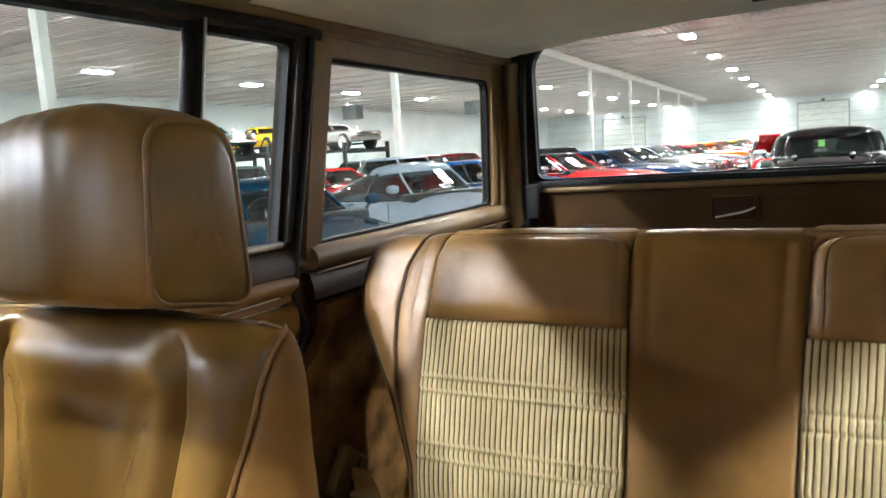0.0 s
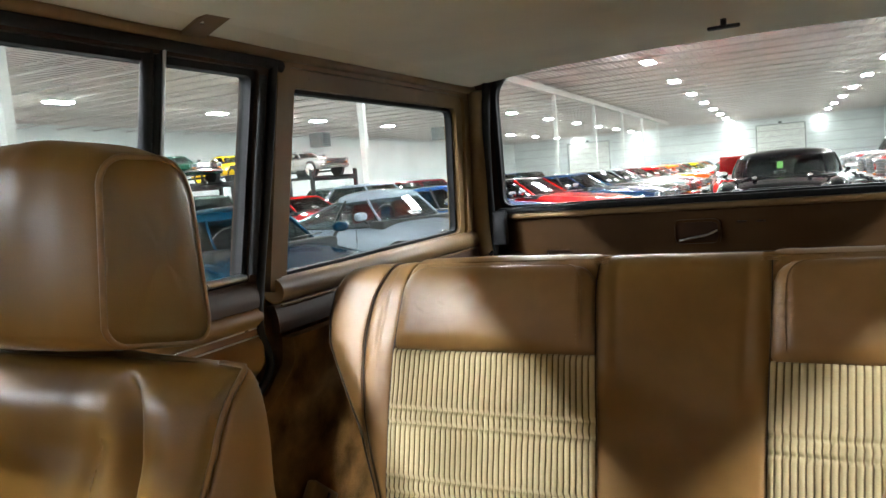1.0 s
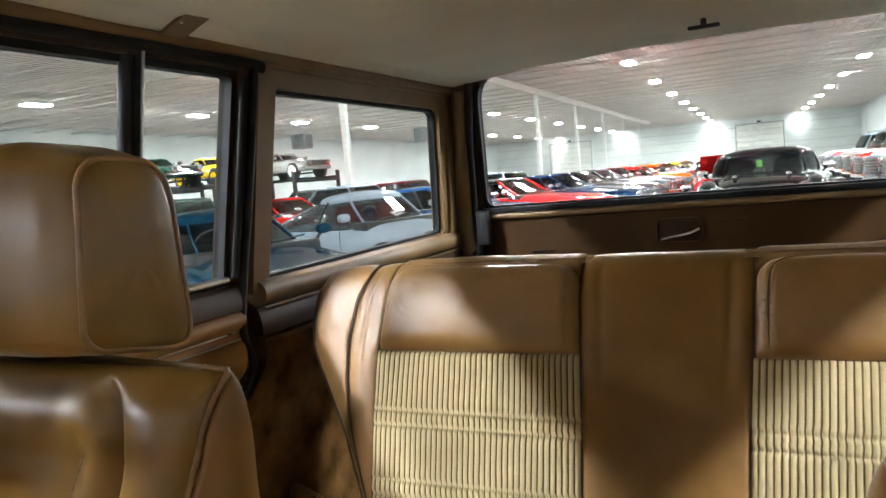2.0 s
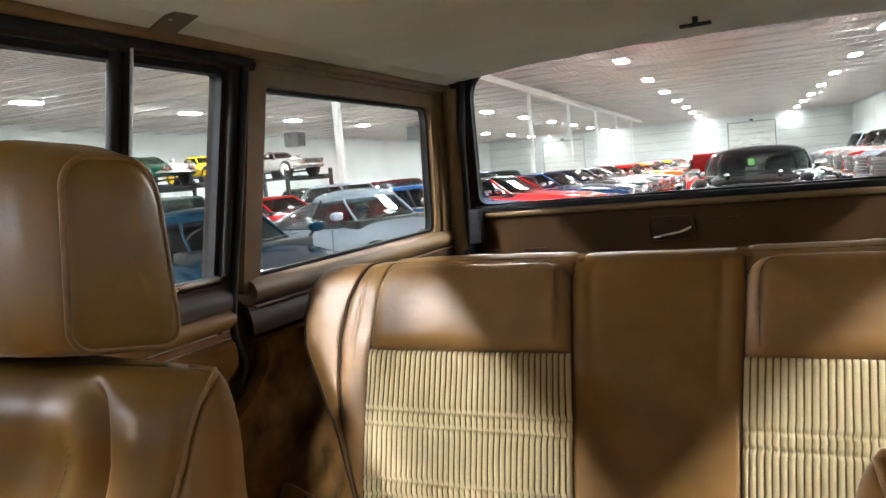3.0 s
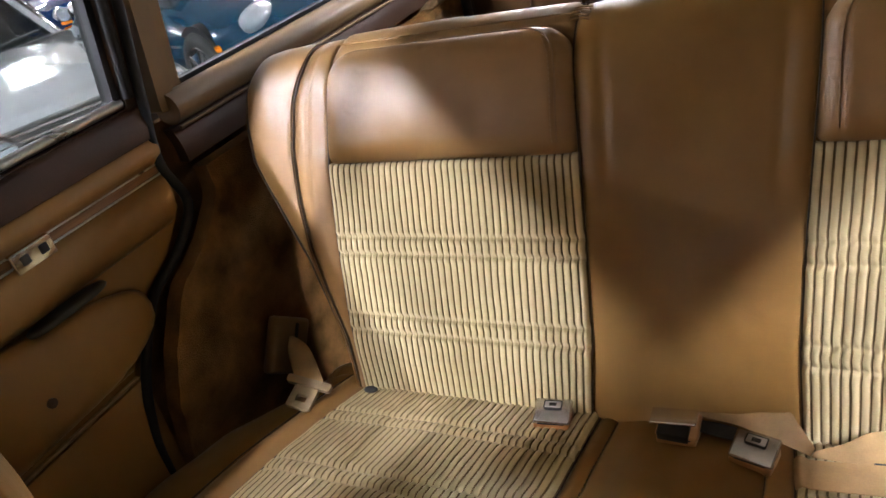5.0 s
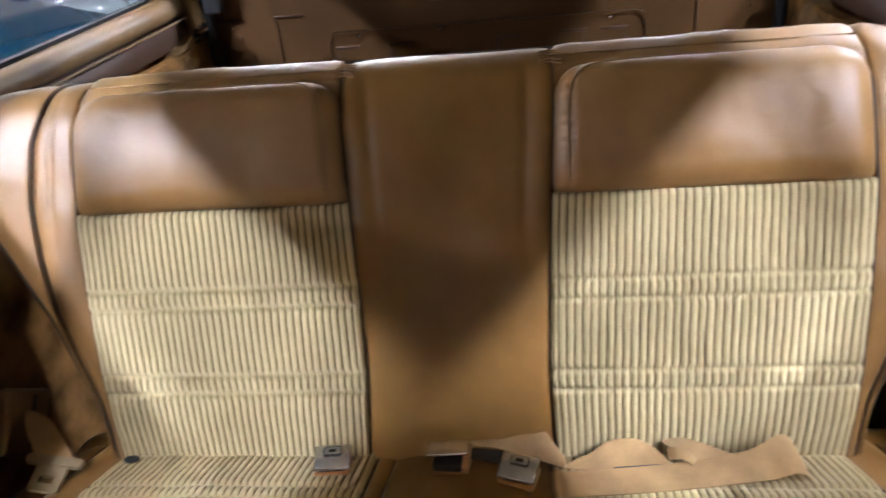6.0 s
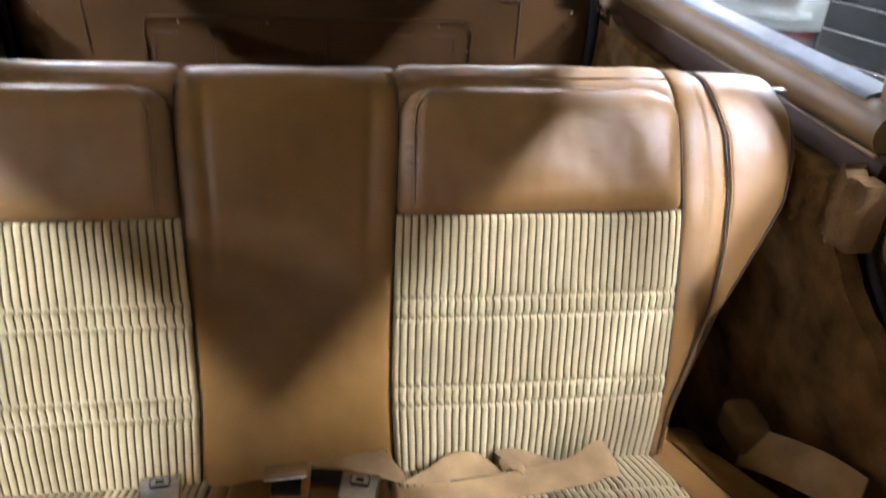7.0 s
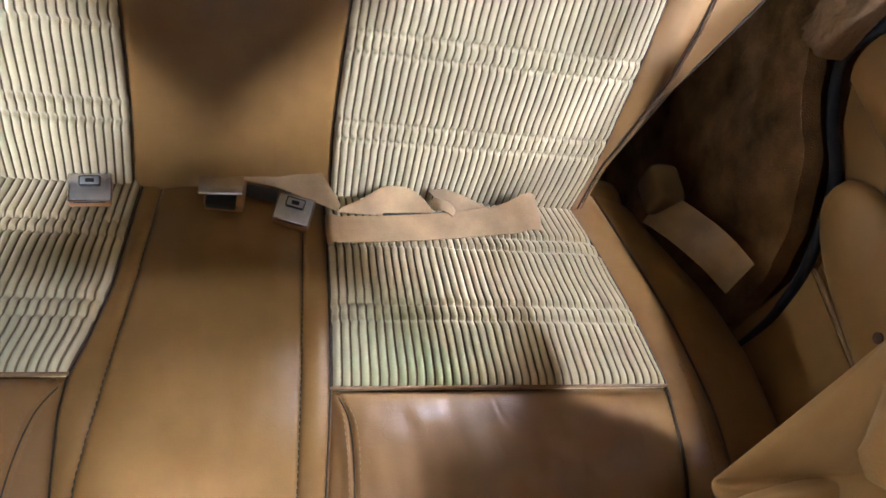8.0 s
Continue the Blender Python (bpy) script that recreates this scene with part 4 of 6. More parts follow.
def bench():
    b = thing("rear_bench_seat", "tan leather rear bench seat with cream ribbed cloth inserts", "car seat")
    S = BACK.of
    sb, st, sp = S(0.86), S(1.332), S(1.20)
    send = BACK.s[-1]
    part("seat_core", boxed((-0.60, 0.06, 0.80), (0.60, 0.165, 1.325), 0.03), TAN_SMOOTH, b)
    lx = table([(sb, 0.126), (S(0.98), 0.121), (S(1.10), 0.125), (sp, 0.131), (S(1.3), 0.137), (send, 0.139)])
    rx = table([(sb, 0.480), (S(0.93), 0.494), (S(0.99), 0.502), (S(1.10), 0.511), (sp, 0.516), (S(1.3), 0.512), (send, 0.505)])
    bx = table([(sb, 0.494), (S(0.95), 0.510), (S(1.02), 0.540), (S(1.08), 0.563), (S(1.15), 0.578), (S(1.22), 0.584), (S(1.29), 0.578), (S(1.33), 0.563), (send, 0.550)])
    ox = table([(sb - 0.02, 0.50), (S(0.93), 0.515), (S(0.976), 0.535), (S(1.012), 0.553), (S(1.063), 0.577), (S(1.10), 0.602), (S(1.168), 0.646), (S(1.209), 0.672), (S(1.26), 0.682), (S(1.31), 0.680), (S(1.338), 0.668), (send, 0.655)])
    inner = table([(sb, 0.0), (S(1.12), 0.0), (S(1.2), 0.8), (S(1.30), 0.8), (S(1.338), 0.3), (S(1.338) + 0.02, 0), (send, 0)])

    def drawn_in(u, v, s):
        """The cover is pulled towards the pillows: a soft fold along each edge."""
        x = abs(2 * u - 1) * lx(s)
        k = lx(s) - x
        return 0, inner(s) * (0.0035 * math.exp(-((k - 0.016) / 0.010) ** 2) - 0.0035 * math.exp(-((k - 0.034) / 0.007) ** 2)) - 0.0015 * math.exp(-(k / 0.004) ** 2)

    part("underlay", pad(BACK, sb - 0.01, send - 0.002, lambda s: -rx(s) - 0.01, lambda s: rx(s) + 0.01, 0.0, 0.02, 40, 60, lift=-0.006, wrinkle=0, sink=0), TAN_SMOOTH, b)
    part("centre_panel", pad(BACK, sb - 0.012, send, lambda s: -lx(s) + 0.0005, lambda s: lx(s) - 0.0005, 0.004, 0.06, 90, 110, wrinkle=0.002, sink=0.0, wrap=drawn_in,
         creases=random_creases(3, 5, (0.2, 0.8), (0.06, 0.16), (-20, 20), (0.01, 0.03), (0.0004, 0.0009))), TAN_SMOOTH, b, "smooth tan vinyl centre panel")
    for g in (-1, 1):
        L, R = (lambda s, g=g: g * lx(s)), (lambda s, g=g: g * rx(s))
        rows = [S(1.102), S(1.078), S(0.992), S(0.968)]
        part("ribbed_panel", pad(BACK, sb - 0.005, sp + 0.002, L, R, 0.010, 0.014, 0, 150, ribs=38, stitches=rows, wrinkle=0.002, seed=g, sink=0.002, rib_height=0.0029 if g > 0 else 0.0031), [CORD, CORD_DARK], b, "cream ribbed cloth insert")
        kept = []
        marks = [(0.66, 0.70, 0.06, 0.032, 0.0007), (0.80, 0.76, 0.30, 0.020, 0.0006), (0.86, 0.45, 0.7, 0.030, 0.0006), (0.80, 0.62, -0.5, 0.016, 0.0005)] + random_creases(60 + g, 4, (0.1, 0.9), (0.15, 0.8), (-30, 60), (0.006, 0.016), (0.0003, 0.0006))
        marks += random_creases(80 + g, 10, (0.02, 0.06), (0.25, 0.9), (-25, 25), (0.006, 0.012), (0.0008, 0.0016))
        pl = part("head_pillow", pad(BACK, sp - 0.001, S(1.338), lambda s, g=g: g * (lx(s) + 0.001), lambda s, g=g: g * (rx(s) - 0.001), 0.032, 0.034, 130, 60, corner=(0.014, 0.045), wrinkle=0.0025, seed=g * 3, back=0.02, sink=0.004, keep=kept, creases=marks,
             wrap=lambda u, v, s: (0, -0.0018 * math.exp(-((u - 0.055) / 0.010) ** 2))), TAN, b, "creased tan leather pillow")
        f = kept[0]
        edge_line = over_pad(f, [(0.055, 0.10), (0.05, 0.4), (0.05, 0.7), (0.075, 0.88), (0.16, 0.955), (0.4, 0.965), (0.7, 0.965), (0.86, 0.955)])
        part("pillow_piping", tube(edge_line, 0.0010, 6), PIPING_TAN, pl, "tan edge piping")
        part("stitching", stitches_along(over_pad(f, [(0.070, 0.10), (0.066, 0.4), (0.066, 0.7), (0.085, 0.86)], out=(0, -0.0006, 0)), 0.004, 0.003, 0.0005), THREAD, pl)
        part("top_band", pad(BACK, S(1.332), send, L, R, 0.004, 0.02, 60, 24, wrinkle=0.002, seed=7, sink=0.002, wrap=lambda u, v, s: (0, 0.004 * math.exp(-((v - 0.35) / 0.10) ** 2) - 0.003 * math.exp(-((v - 0.52) / 0.05) ** 2))), TAN, b)
        part("side_panel", pad(BACK, sb - 0.012, send, lambda s, g=g: g * (rx(s) + 0.001), lambda s, g=g: g * (bx(s) + 0.0005), 0.005, 0.02, 24, 70, wrinkle=0.003, seed=g * 5, sink=0.001,
             wrap=lambda u, v, s: (0, -0.005 * u - 0.0028 * math.exp(-((u - 0.55) / 0.07) ** 2) * inner(s))), TAN, b)
        part("bolster", pad(BACK, sb - 0.03, send, lambda s, g=g: g * (bx(s) + 0.0005), lambda s, g=g: g * ox(s), 0.006, 0.010, 30, 70, wrinkle=0.003, seed=g * 9, back=0.12, sink=0.001,
             wrap=lambda u, v, s: (0, -0.005 - (0.003 + 0.014 * (1 - v)) * u * u)), TAN, b, "tan leather side bolster")
        # dark piping in the seams
        part("seam_piping", seam(BACK, sb, S(1.338) + 0.005, lambda s, g=g: g * lx(s), 0.0012, 0.0010), PIPING, b, "dark seam piping")
        part("seam_piping", seam(BACK, sb, S(1.2), lambda s, g=g: g * (rx(s) + 0.0005), 0.0008, 0.0014), PIPING, b)
        part("seam_piping", seam(BACK, S(1.2), S(1.33), lambda s, g=g: g * (rx(s) + 0.0005 - 0.03 * max(0, (s - S(1.30)) / 0.05) ** 2), 0.001, 0.0016), PIPING, b)
        part("seam_piping", seam(BACK, sb, send, lambda s, g=g: g * (bx(s) - 0.0008), -0.0005, 0.0013), PIPING, b)
        part("seam_piping", seam(BACK, sb, send, lambda s, g=g: g * (bx(s) + 0.0038), 0.0002, 0.0014), PIPING_TAN, b, "tan seam piping")
        part("seam_piping", seam(BACK, sb, send, lambda s, g=g: g * (ox(s) + 0.0004), -0.012, 0.0018), PIPING, b)
        part("seam_piping", cross_seam(BACK, sp, g * lx(sp), g * rx(sp), 0.001, 0.0014), CORD_DARK, b)
        part("seam_piping", cross_seam(BACK, S(1.338) + 0.020, g * (lx(send) - 0.004), g * rx(send), 0.0035, 0.0016), PIPING_TAN, b)
        part("seam_piping", cross_seam(BACK, S(1.338) + 0.048, g * (lx(send) - 0.004), g * rx(send), 0.003, 0.0016), PIPING, b)
        for k in range(5):
            # gathered tucks where the pillow meets the top of the centre panel
            s = S(1.338) + 0.004 + 0.007 * k
            part("tuck", cross_seam(BACK, s, g * (lx(s) - 0.016 + 0.002 * (k % 2)), g * (lx(s) + 0.012), 0.0028, 0.0014, 8, bow=0.004), TAN, b)
    part("seam_piping", cross_seam(BACK, S(1.338) + 0.06, -lx(send), lx(send), 0.003, 0.0016), PIPING, b)
    part("corner_clip", boxed((0.666, 0.098, 1.326), (0.690, 0.112, 1.334), 0.002), STEEL, b, "small bright corner clip")

    # cushion
    Y = lambda y: SEAT.of(y, "y")
    e = SEAT.s[-1]
    F = -1.0
    cx_l = table([(0, 0.085), (Y(-0.28), 0.103), (Y(-0.36), 0.114), (Y(-0.52), 0.135), (e, 0.135)])
    cx_r = table([(0, 0.086), (Y(-0.20), 0.089), (Y(-0.40), 0.087), (Y(-0.55), 0.083), (e, 0.083)])
    cx = lambda s, g: cx_l(s) if g < 0 else cx_r(s)
    px_l = table([(0, 0.110), (Y(-0.14), 0.114), (Y(-0.29), 0.127), (Y(-0.36), 0.142), (Y(-0.41), 0.157), (Y(-0.45), 0.159), (Y(-0.55), 0.154), (e, 0.15)])
    px_r = table([(0, 0.112), (Y(-0.20), 0.119), (Y(-0.36), 0.120), (Y(-0.43), 0.119), (Y(-0.55), 0.113), (e, 0.112)])
    px = lambda s, g: px_l(s) if g < 0 else px_r(s)
    qx = table([(0, 0.470), (Y(-0.135), 0.484), (Y(-0.22), 0.507), (Y(-0.315), 0.530), (Y(-0.43), 0.552), (Y(-0.56), 0.552), (e, 0.55)])
    tx = table([(0, 0.53), (Y(-0.20), 0.556), (Y(-0.32), 0.588), (Y(-0.45), 0.610), (Y(-0.56), 0.618), (e, 0.615)])
    ux = table([(0, 0.62), (Y(-0.16), 0.650), (Y(-0.26), 0.70), (Y(-0.36), 0.73), (Y(-0.5), 0.742), (e, 0.72)])
    part("cushion_core", boxed((-0.60, -0.56, 0.62), (0.60, -0.05, 0.86), 0.03), TAN_SMOOTH, b)
    part("cushion_underlay", pad(SEAT, 0.01, e - 0.004, lambda s: -tx(s), lambda s: tx(s), 0.0, 0.02, 60, 50, lift=-0.004, wrinkle=0, sink=0, flip=F), TAN_SMOOTH, b)
    part("cushion_centre", pad(SEAT, 0, e, lambda s: -cx(s, -1), lambda s: cx(s, 1), 0.010, 0.05, 60, 90, wrinkle=0.003, flip=F, sink=0.0,
         creases=random_creases(11, 7, (0.15, 0.9), (0.3, 0.9), (-25, 25), (0.006, 0.018), (0.0004, 0.001))), TAN_SMOOTH, b, "smooth tan vinyl centre cushion")
    for g in (-1, 1):
        sy = Y(-0.425 if g > 0 else -0.406)
        part("cushion_strip", pad(SEAT, 0, e, lambda s, g=g: g * cx(s, g), lambda s, g=g: g * px(s, g), 0.006, 0.014, 12, 60, wrinkle=0.002, flip=F, sink=0.0), TAN_SMOOTH, b)
        rows = [Y(-0.205), Y(-0.226), Y(-0.316), Y(-0.338)]
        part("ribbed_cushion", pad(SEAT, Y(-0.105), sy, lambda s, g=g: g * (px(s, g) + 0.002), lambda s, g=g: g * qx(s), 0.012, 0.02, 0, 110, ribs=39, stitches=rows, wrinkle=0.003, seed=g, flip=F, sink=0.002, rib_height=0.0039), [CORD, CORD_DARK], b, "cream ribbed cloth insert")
        way = [(0.020, 0.02), (0.048, 0.12), (0.064, 0.30), (0.068, 0.55), (0.070, 0.95)] if g > 0 else [(0.015, 0.03), (0.058, 0.14), (0.090, 0.28), (0.112, 0.50), (0.116, 0.95)]
        joint = table([(v, u) for u, v in way])
        kept = []
        fp = part("front_pad", pad(SEAT, sy + 0.002, e, lambda s, g=g: g * (px(s, g) + 0.002), lambda s, g=g: g * (qx(s) - 0.001), 0.016, 0.04, 200, 60, wrinkle=0.004, seed=g * 2, flip=F, keep=kept,
             wrap=lambda u, v, s, j=joint: (0, -0.0035 * math.exp(-((u - j(v)) / 0.006) ** 2) - 0.004 * min(1, max(0, (j(v) - u) / 0.03))), creases=random_creases(20 + g, 22, (0.45, 0.97), (0.05, 0.5), (15, 75), (0.01, 0.045), (0.0005, 0.0013))), TAN_POLISHED, b, "creased tan leather front pad")
        part("pad_seam", tube(over_pad(kept[0], way, out=(0, 0, 0.0002)), 0.0010, 6), PIPING, fp, "dark seam")
        for off in (-0.014, 0.014):
            part("stitching", stitches_along(over_pad(kept[0], [(u + off * min(1, v / 0.12), v) for u, v in way], out=(0, -0.0003, 0.0004)), 0.0045, 0.003, 0.0007), THREAD, fp)
        kept = []
        cs = part("cushion_side", pad(SEAT, 0, e, lambda s, g=g: g * (qx(s) + 0.001), lambda s, g=g: g * tx(s), 0.010, 0.03, 40, 120, wrinkle=0.004, seed=g * 4, flip=F, keep=kept, creases=random_creases(30 + g, 16, (0.1, 0.8), (0.45, 0.7), (-50, 50), (0.008, 0.03), (0.0006, 0.0015))), TAN_POLISHED, b)
        part("stitching", stitches_along(over_pad(kept[0], [(0.50, 0.46), (0.52, 0.6), (0.55, 0.75), (0.55, 0.95)], out=(0, -0.0002, 0.0003)), 0.0045, 0.003, 0.0007), CORD_DARK, cs)
        part("cushion_bolster", pad(SEAT, 0, e, lambda s, g=g: g * (tx(s) + 0.001), lambda s, g=g: g * ux(s), 0.004, 0.03, 14, 60, wrinkle=0.003, seed=g * 6, flip=F, back=0.12,
             wrap=lambda u, v, s: (0, -0.004 - 0.038 * u * u)), TAN_SMOOTH, b)
        part("cushion_piping", seam(SEAT, 0.01, e, lambda s, g=g: g * (px(s, g) + 0.0005), 0.003, 0.0013, flip=F), PIPING, b, "dark seam piping")
        part("cushion_piping", seam(SEAT, 0.02, sy, lambda s, g=g: g * (qx(s) + 0.0005), 0.002, 0.002, flip=F), PIPING, b)
        part("cushion_piping", seam(SEAT, sy, e, lambda s, g=g: g * (qx(s) + 0.0005), 0.0, 0.002, flip=F), PIPING, b)
        part("cushion_piping", seam(SEAT, 0.02, e, lambda s, g=g: g * (tx(s) + 0.0005), 0.001, 0.0013, flip=F), PIPING, b)
        part("cushion_piping", cross_seam(SEAT, sy, g * px(sy, g), g * qx(sy), 0.004, 0.0024, flip=F), PIPING_TAN, b)
        line = []
        for i in range(41):
            s = Y(-0.12) + (e - Y(-0.12)) * i / 40
            y, z, ny, nz = SEAT.at(s)
            line.append((g * cx(s, g), y, z + 0.0030))
        part("stitching", stitches_along(line, 0.005, 0.003, 0.0009), PIPING, b, "dark stitching")
    part("button_hole", blob((-0.462, -0.155, 0.892), (0.012, 0.007, 0.004), 2.0, 8), BLACK, b)
    return b


bench()


# ---- seat belts ----
def ribbon(points, width, twist, thick=0.0016):
    """A strap along points; twist gives, in degrees, how its width is turned about its run at each point."""
    bm = bmesh.new()
    p = smooth_line(points, 8)
    tw = np.interp(np.linspace(0, len(twist) - 1, len(p)), range(len(twist)), twist)
    rows = []
    for i, q in enumerate(p):
        d = (p[min(i + 1, len(p) - 1)] - p[max(i - 1, 0)]).normalized()
        side = d.cross(Vector((0, 0, 1)))
        side = side.normalized() if side.length > 1e-4 else Vector((1, 0, 0))
        side = Matrix.Rotation(radians(float(tw[i])), 3, d) @ side
        nrm = side.cross(d)
        rows.append([bm.verts.new(q + side * (k / 4 - 0.5) * width + nrm * (thick if t else 0)) for t in (0, 1) for k in range(5)])
    for A, B in zip(rows, rows[1:]):
        order = [0, 1, 2, 3, 4, 9, 8, 7, 6, 5]
        for i in range(10):
            a, b = order[i], order[(i + 1) % 10]
            bm.faces.new((A[a], A[b], B[b], B[a]))
    for R, rev in ((rows[0], 1), (rows[-1], 0)):
        for k in range(4):
            q = (R[k], R[k + 1], R[k + 6], R[k + 5])
            bm.faces.new(q[::-1] if rev else q)
    return bm


def strip(a, b, across=6, thick=0.0015):
    """A strap laid between two edge lines, with a slight cup across it."""
    pa, pb = smooth_line(a, 8), smooth_line(b, 8)
    n = len(pa) - 1
    bm = bmesh.new()
    rows = []
    for i in range(n + 1):
        w = pb[i] - pa[i]
        d = (pa[min(i + 1, n)] + pb[min(i + 1, n)] - pa[max(i - 1, 0)] - pb[max(i - 1, 0)]).normalized()
        nrm = w.cross(d)
        nrm = nrm.normalized() if nrm.length > 1e-9 else Vector((0, 0, 1))
        if nrm.z < 0:
            nrm = -nrm
        mid = [pa[i] + w * (k / across) + nrm * 0.001 * math.sin(math.pi * k / across) for k in range(across + 1)]
        rows.append([bm.verts.new(q + nrm * t) for t in (0, thick) for q in mid])
    m = across + 1
    order = list(range(m)) + list(range(2 * m - 1, m - 1, -1))
    for A, B in zip(rows, rows[1:]):
        for i in range(2 * m):
            p, q = order[i], order[(i + 1) % (2 * m)]
            bm.faces.new((A[p], A[q], B[q], B[p]))
    for r in (rows[0], rows[-1]):
        for k in range(across):
            bm.faces.new((r[k], r[k + 1], r[m + k + 1], r[m + k]))
    return bm


def buckle(x, y, z, yaw, tilt, label, lifted=False):
    b = thing("belt_buckle", label, "seat belt buckle", "buckles on the rear seat", at=pose(x, y, z, tilt, 0, yaw) @ Matrix.Diagonal((0.84, 0.80, 0.80, 1)))
    bm = boxed((-0.030, -0.024, 0.006), (0.030, 0.024, 0.0165), 0.0045, 3)
    for v in bm.verts:
        v.co.z -= 0.10 * max(0, -v.co.y) * (v.co.z > 0.012) - 0.004 * (v.co.y > 0.005)
    part("case", bm, ORANGE_PLASTIC if lifted else BUCKLE_CHROME, b, "orange-tan plastic case" if lifted else "polished chrome case")
    part("underside", boxed((-0.028, -0.027, -0.012), (0.028, 0.020, 0.0092), 0.003), ORANGE_PLASTIC, b, "orange-tan plastic underside")
    btn = part("button", boxed((-0.013, 0.002, 0.0175), (0.013, 0.016, 0.0212), 0.0015), STEEL, b, "dark press button")
    part("button_rim", ring_panel(rounded([(-0.0145, 0.0005), (0.0145, 0.0005), (0.0145, 0.0175), (-0.0145, 0.0175)], 0.003), rounded([(-0.0132, 0.0018), (0.0132, 0.0018), (0.0132, 0.0162), (-0.0132, 0.0162)], 0.002), lambda p, q, d: Vector((p, q, 0.0172 + d)), 0.0036), BLACK, btn)
    part("button_mark", boxed((-0.006, 0.005, 0.0208), (0.006, 0.012, 0.0218), 0.0004), BLACK, btn)
    if lifted:
        bm = boxed((-0.036, -0.020, 0.0), (0.030, 0.018, 0.005), 0.002)
        bmesh.ops.transform(bm, matrix=pose(-0.003, 0.004, 0.0235, -13, -4, 5), verts=bm.verts)
        part("lever", bm, CHROME, b, "lifted chrome lever")
        part("gap", boxed((-0.026, -0.0275, 0.005), (0.018, 0.012, 0.0215), 0.002), BLACK, b, "dark gap under the lever")
    part("slot", boxed((-0.021, -0.0248, 0.0085), (0.021, -0.022, 0.0105), 0.0005), BLACK, b)
    return b


buckle(-0.169, -0.163, 0.893, 5, 4, "chrome buckle with dark button on the ribbed cushion")
buckle(-0.010, -0.158, 0.893, -4, 6, "chrome buckle with orange plastic case on the vinyl cushion", True)
buckle(0.077, -0.178, 0.892, -15, 8, "chrome buckle at the end of a folded tan strap")


def straps():
    s = thing("seat_belt", "folded tan seat belt webbing lying along the seat crease", "seat belt")
    part("strap", strip([(-0.005, -0.130, 0.899), (0.05, -0.123, 0.905), (0.104, -0.120, 0.911), (0.122, -0.142, 0.907), (0.138, -0.168, 0.902)],
                        [(-0.005, -0.133, 0.896), (0.045, -0.141, 0.898), (0.078, -0.152, 0.898), (0.106, -0.164, 0.898), (0.134, -0.176, 0.897)]), WEB, s)
    part("strap", strip([(0.138, -0.171, 0.902), (0.164, -0.160, 0.9045), (0.196, -0.141, 0.911), (0.232, -0.142, 0.911), (0.256, -0.160, 0.905)],
                        [(0.134, -0.177, 0.897), (0.165, -0.179, 0.898), (0.205, -0.179, 0.899), (0.24, -0.179, 0.899), (0.270, -0.183, 0.898)]), WEB, s)
    part("strap", strip([(0.256, -0.144, 0.913), (0.280, -0.143, 0.917), (0.306, -0.150, 0.914), (0.335, -0.158, 0.906), (0.362, -0.163, 0.901)],
                        [(0.294, -0.178, 0.898), (0.308, -0.174, 0.899), (0.325, -0.171, 0.900), (0.345, -0.168, 0.900), (0.364, -0.166, 0.900)]), WEB, s)
    part("strap", strip([(0.262, -0.156, 0.911), (0.272, -0.160, 0.917), (0.286, -0.166, 0.915), (0.294, -0.174, 0.906), (0.293, -0.178, 0.899)],
                        [(0.264, -0.172, 0.907), (0.273, -0.176, 0.913), (0.284, -0.181, 0.912), (0.290, -0.184, 0.905), (0.289, -0.186, 0.899)]), WEB, s)
    part("strap", strip([(0.126, -0.189, 0.904), (0.20, -0.184, 0.905), (0.27, -0.177, 0.907), (0.34, -0.166, 0.911), (0.368, -0.158, 0.915), (0.392, -0.148, 0.924), (0.408, -0.143, 0.918), (0.416, -0.142, 0.905)],
                        [(0.132, -0.227, 0.902), (0.20, -0.224, 0.904), (0.28, -0.217, 0.906), (0.35, -0.208, 0.908), (0.377, -0.205, 0.909), (0.398, -0.201, 0.914), (0.412, -0.199, 0.911), (0.420, -0.198, 0.902)]), WEB, s, "faded tan webbing")
    part("strap_fold", strip([(0.118, -0.185, 0.899), (0.123, -0.187, 0.907), (0.131, -0.189, 0.9055)],
                             [(0.121, -0.226, 0.896), (0.127, -0.228, 0.905), (0.136, -0.229, 0.9035)]), WEB, s)
    part("tongue", boxed((0.262, -0.186, 0.899), (0.292, -0.178, 0.905), 0.002), CHROME, s, "chrome tongue")
    # black strips laid under the folds as the shade beneath the webbing
    part("strap_shade", strip([(0.195, -0.176, 0.8995), (0.23, -0.174, 0.9005), (0.272, -0.172, 0.902), (0.29, -0.168, 0.903)],
                             [(0.192, -0.187, 0.9), (0.23, -0.186, 0.901), (0.272, -0.184, 0.902), (0.286, -0.181, 0.902)]), BLACK, s, "black strip for the shade under the webbing")
    part("strap_shade", strip([(-0.03, -0.134, 0.888), (0.0, -0.137, 0.893), (0.03, -0.142, 0.897), (0.075, -0.150, 0.898)],
                             [(-0.03, -0.142, 0.886), (0.0, -0.150, 0.890), (0.03, -0.160, 0.893), (0.066, -0.168, 0.895)]), BLACK, s, "black strip for the shade under the webbing")
    # strap end and holder at the side of the seat
    r = thing("seat_belt", "tan webbing from a side retractor beside the bench", "seat belt")
    part("strap", ribbon([(0.655, -0.10, 0.845), (0.668, -0.155, 0.880), (0.684, -0.22, 0.912), (0.700, -0.275, 0.926)], 0.062, [52, 55, 62, 72]), WEB, r)
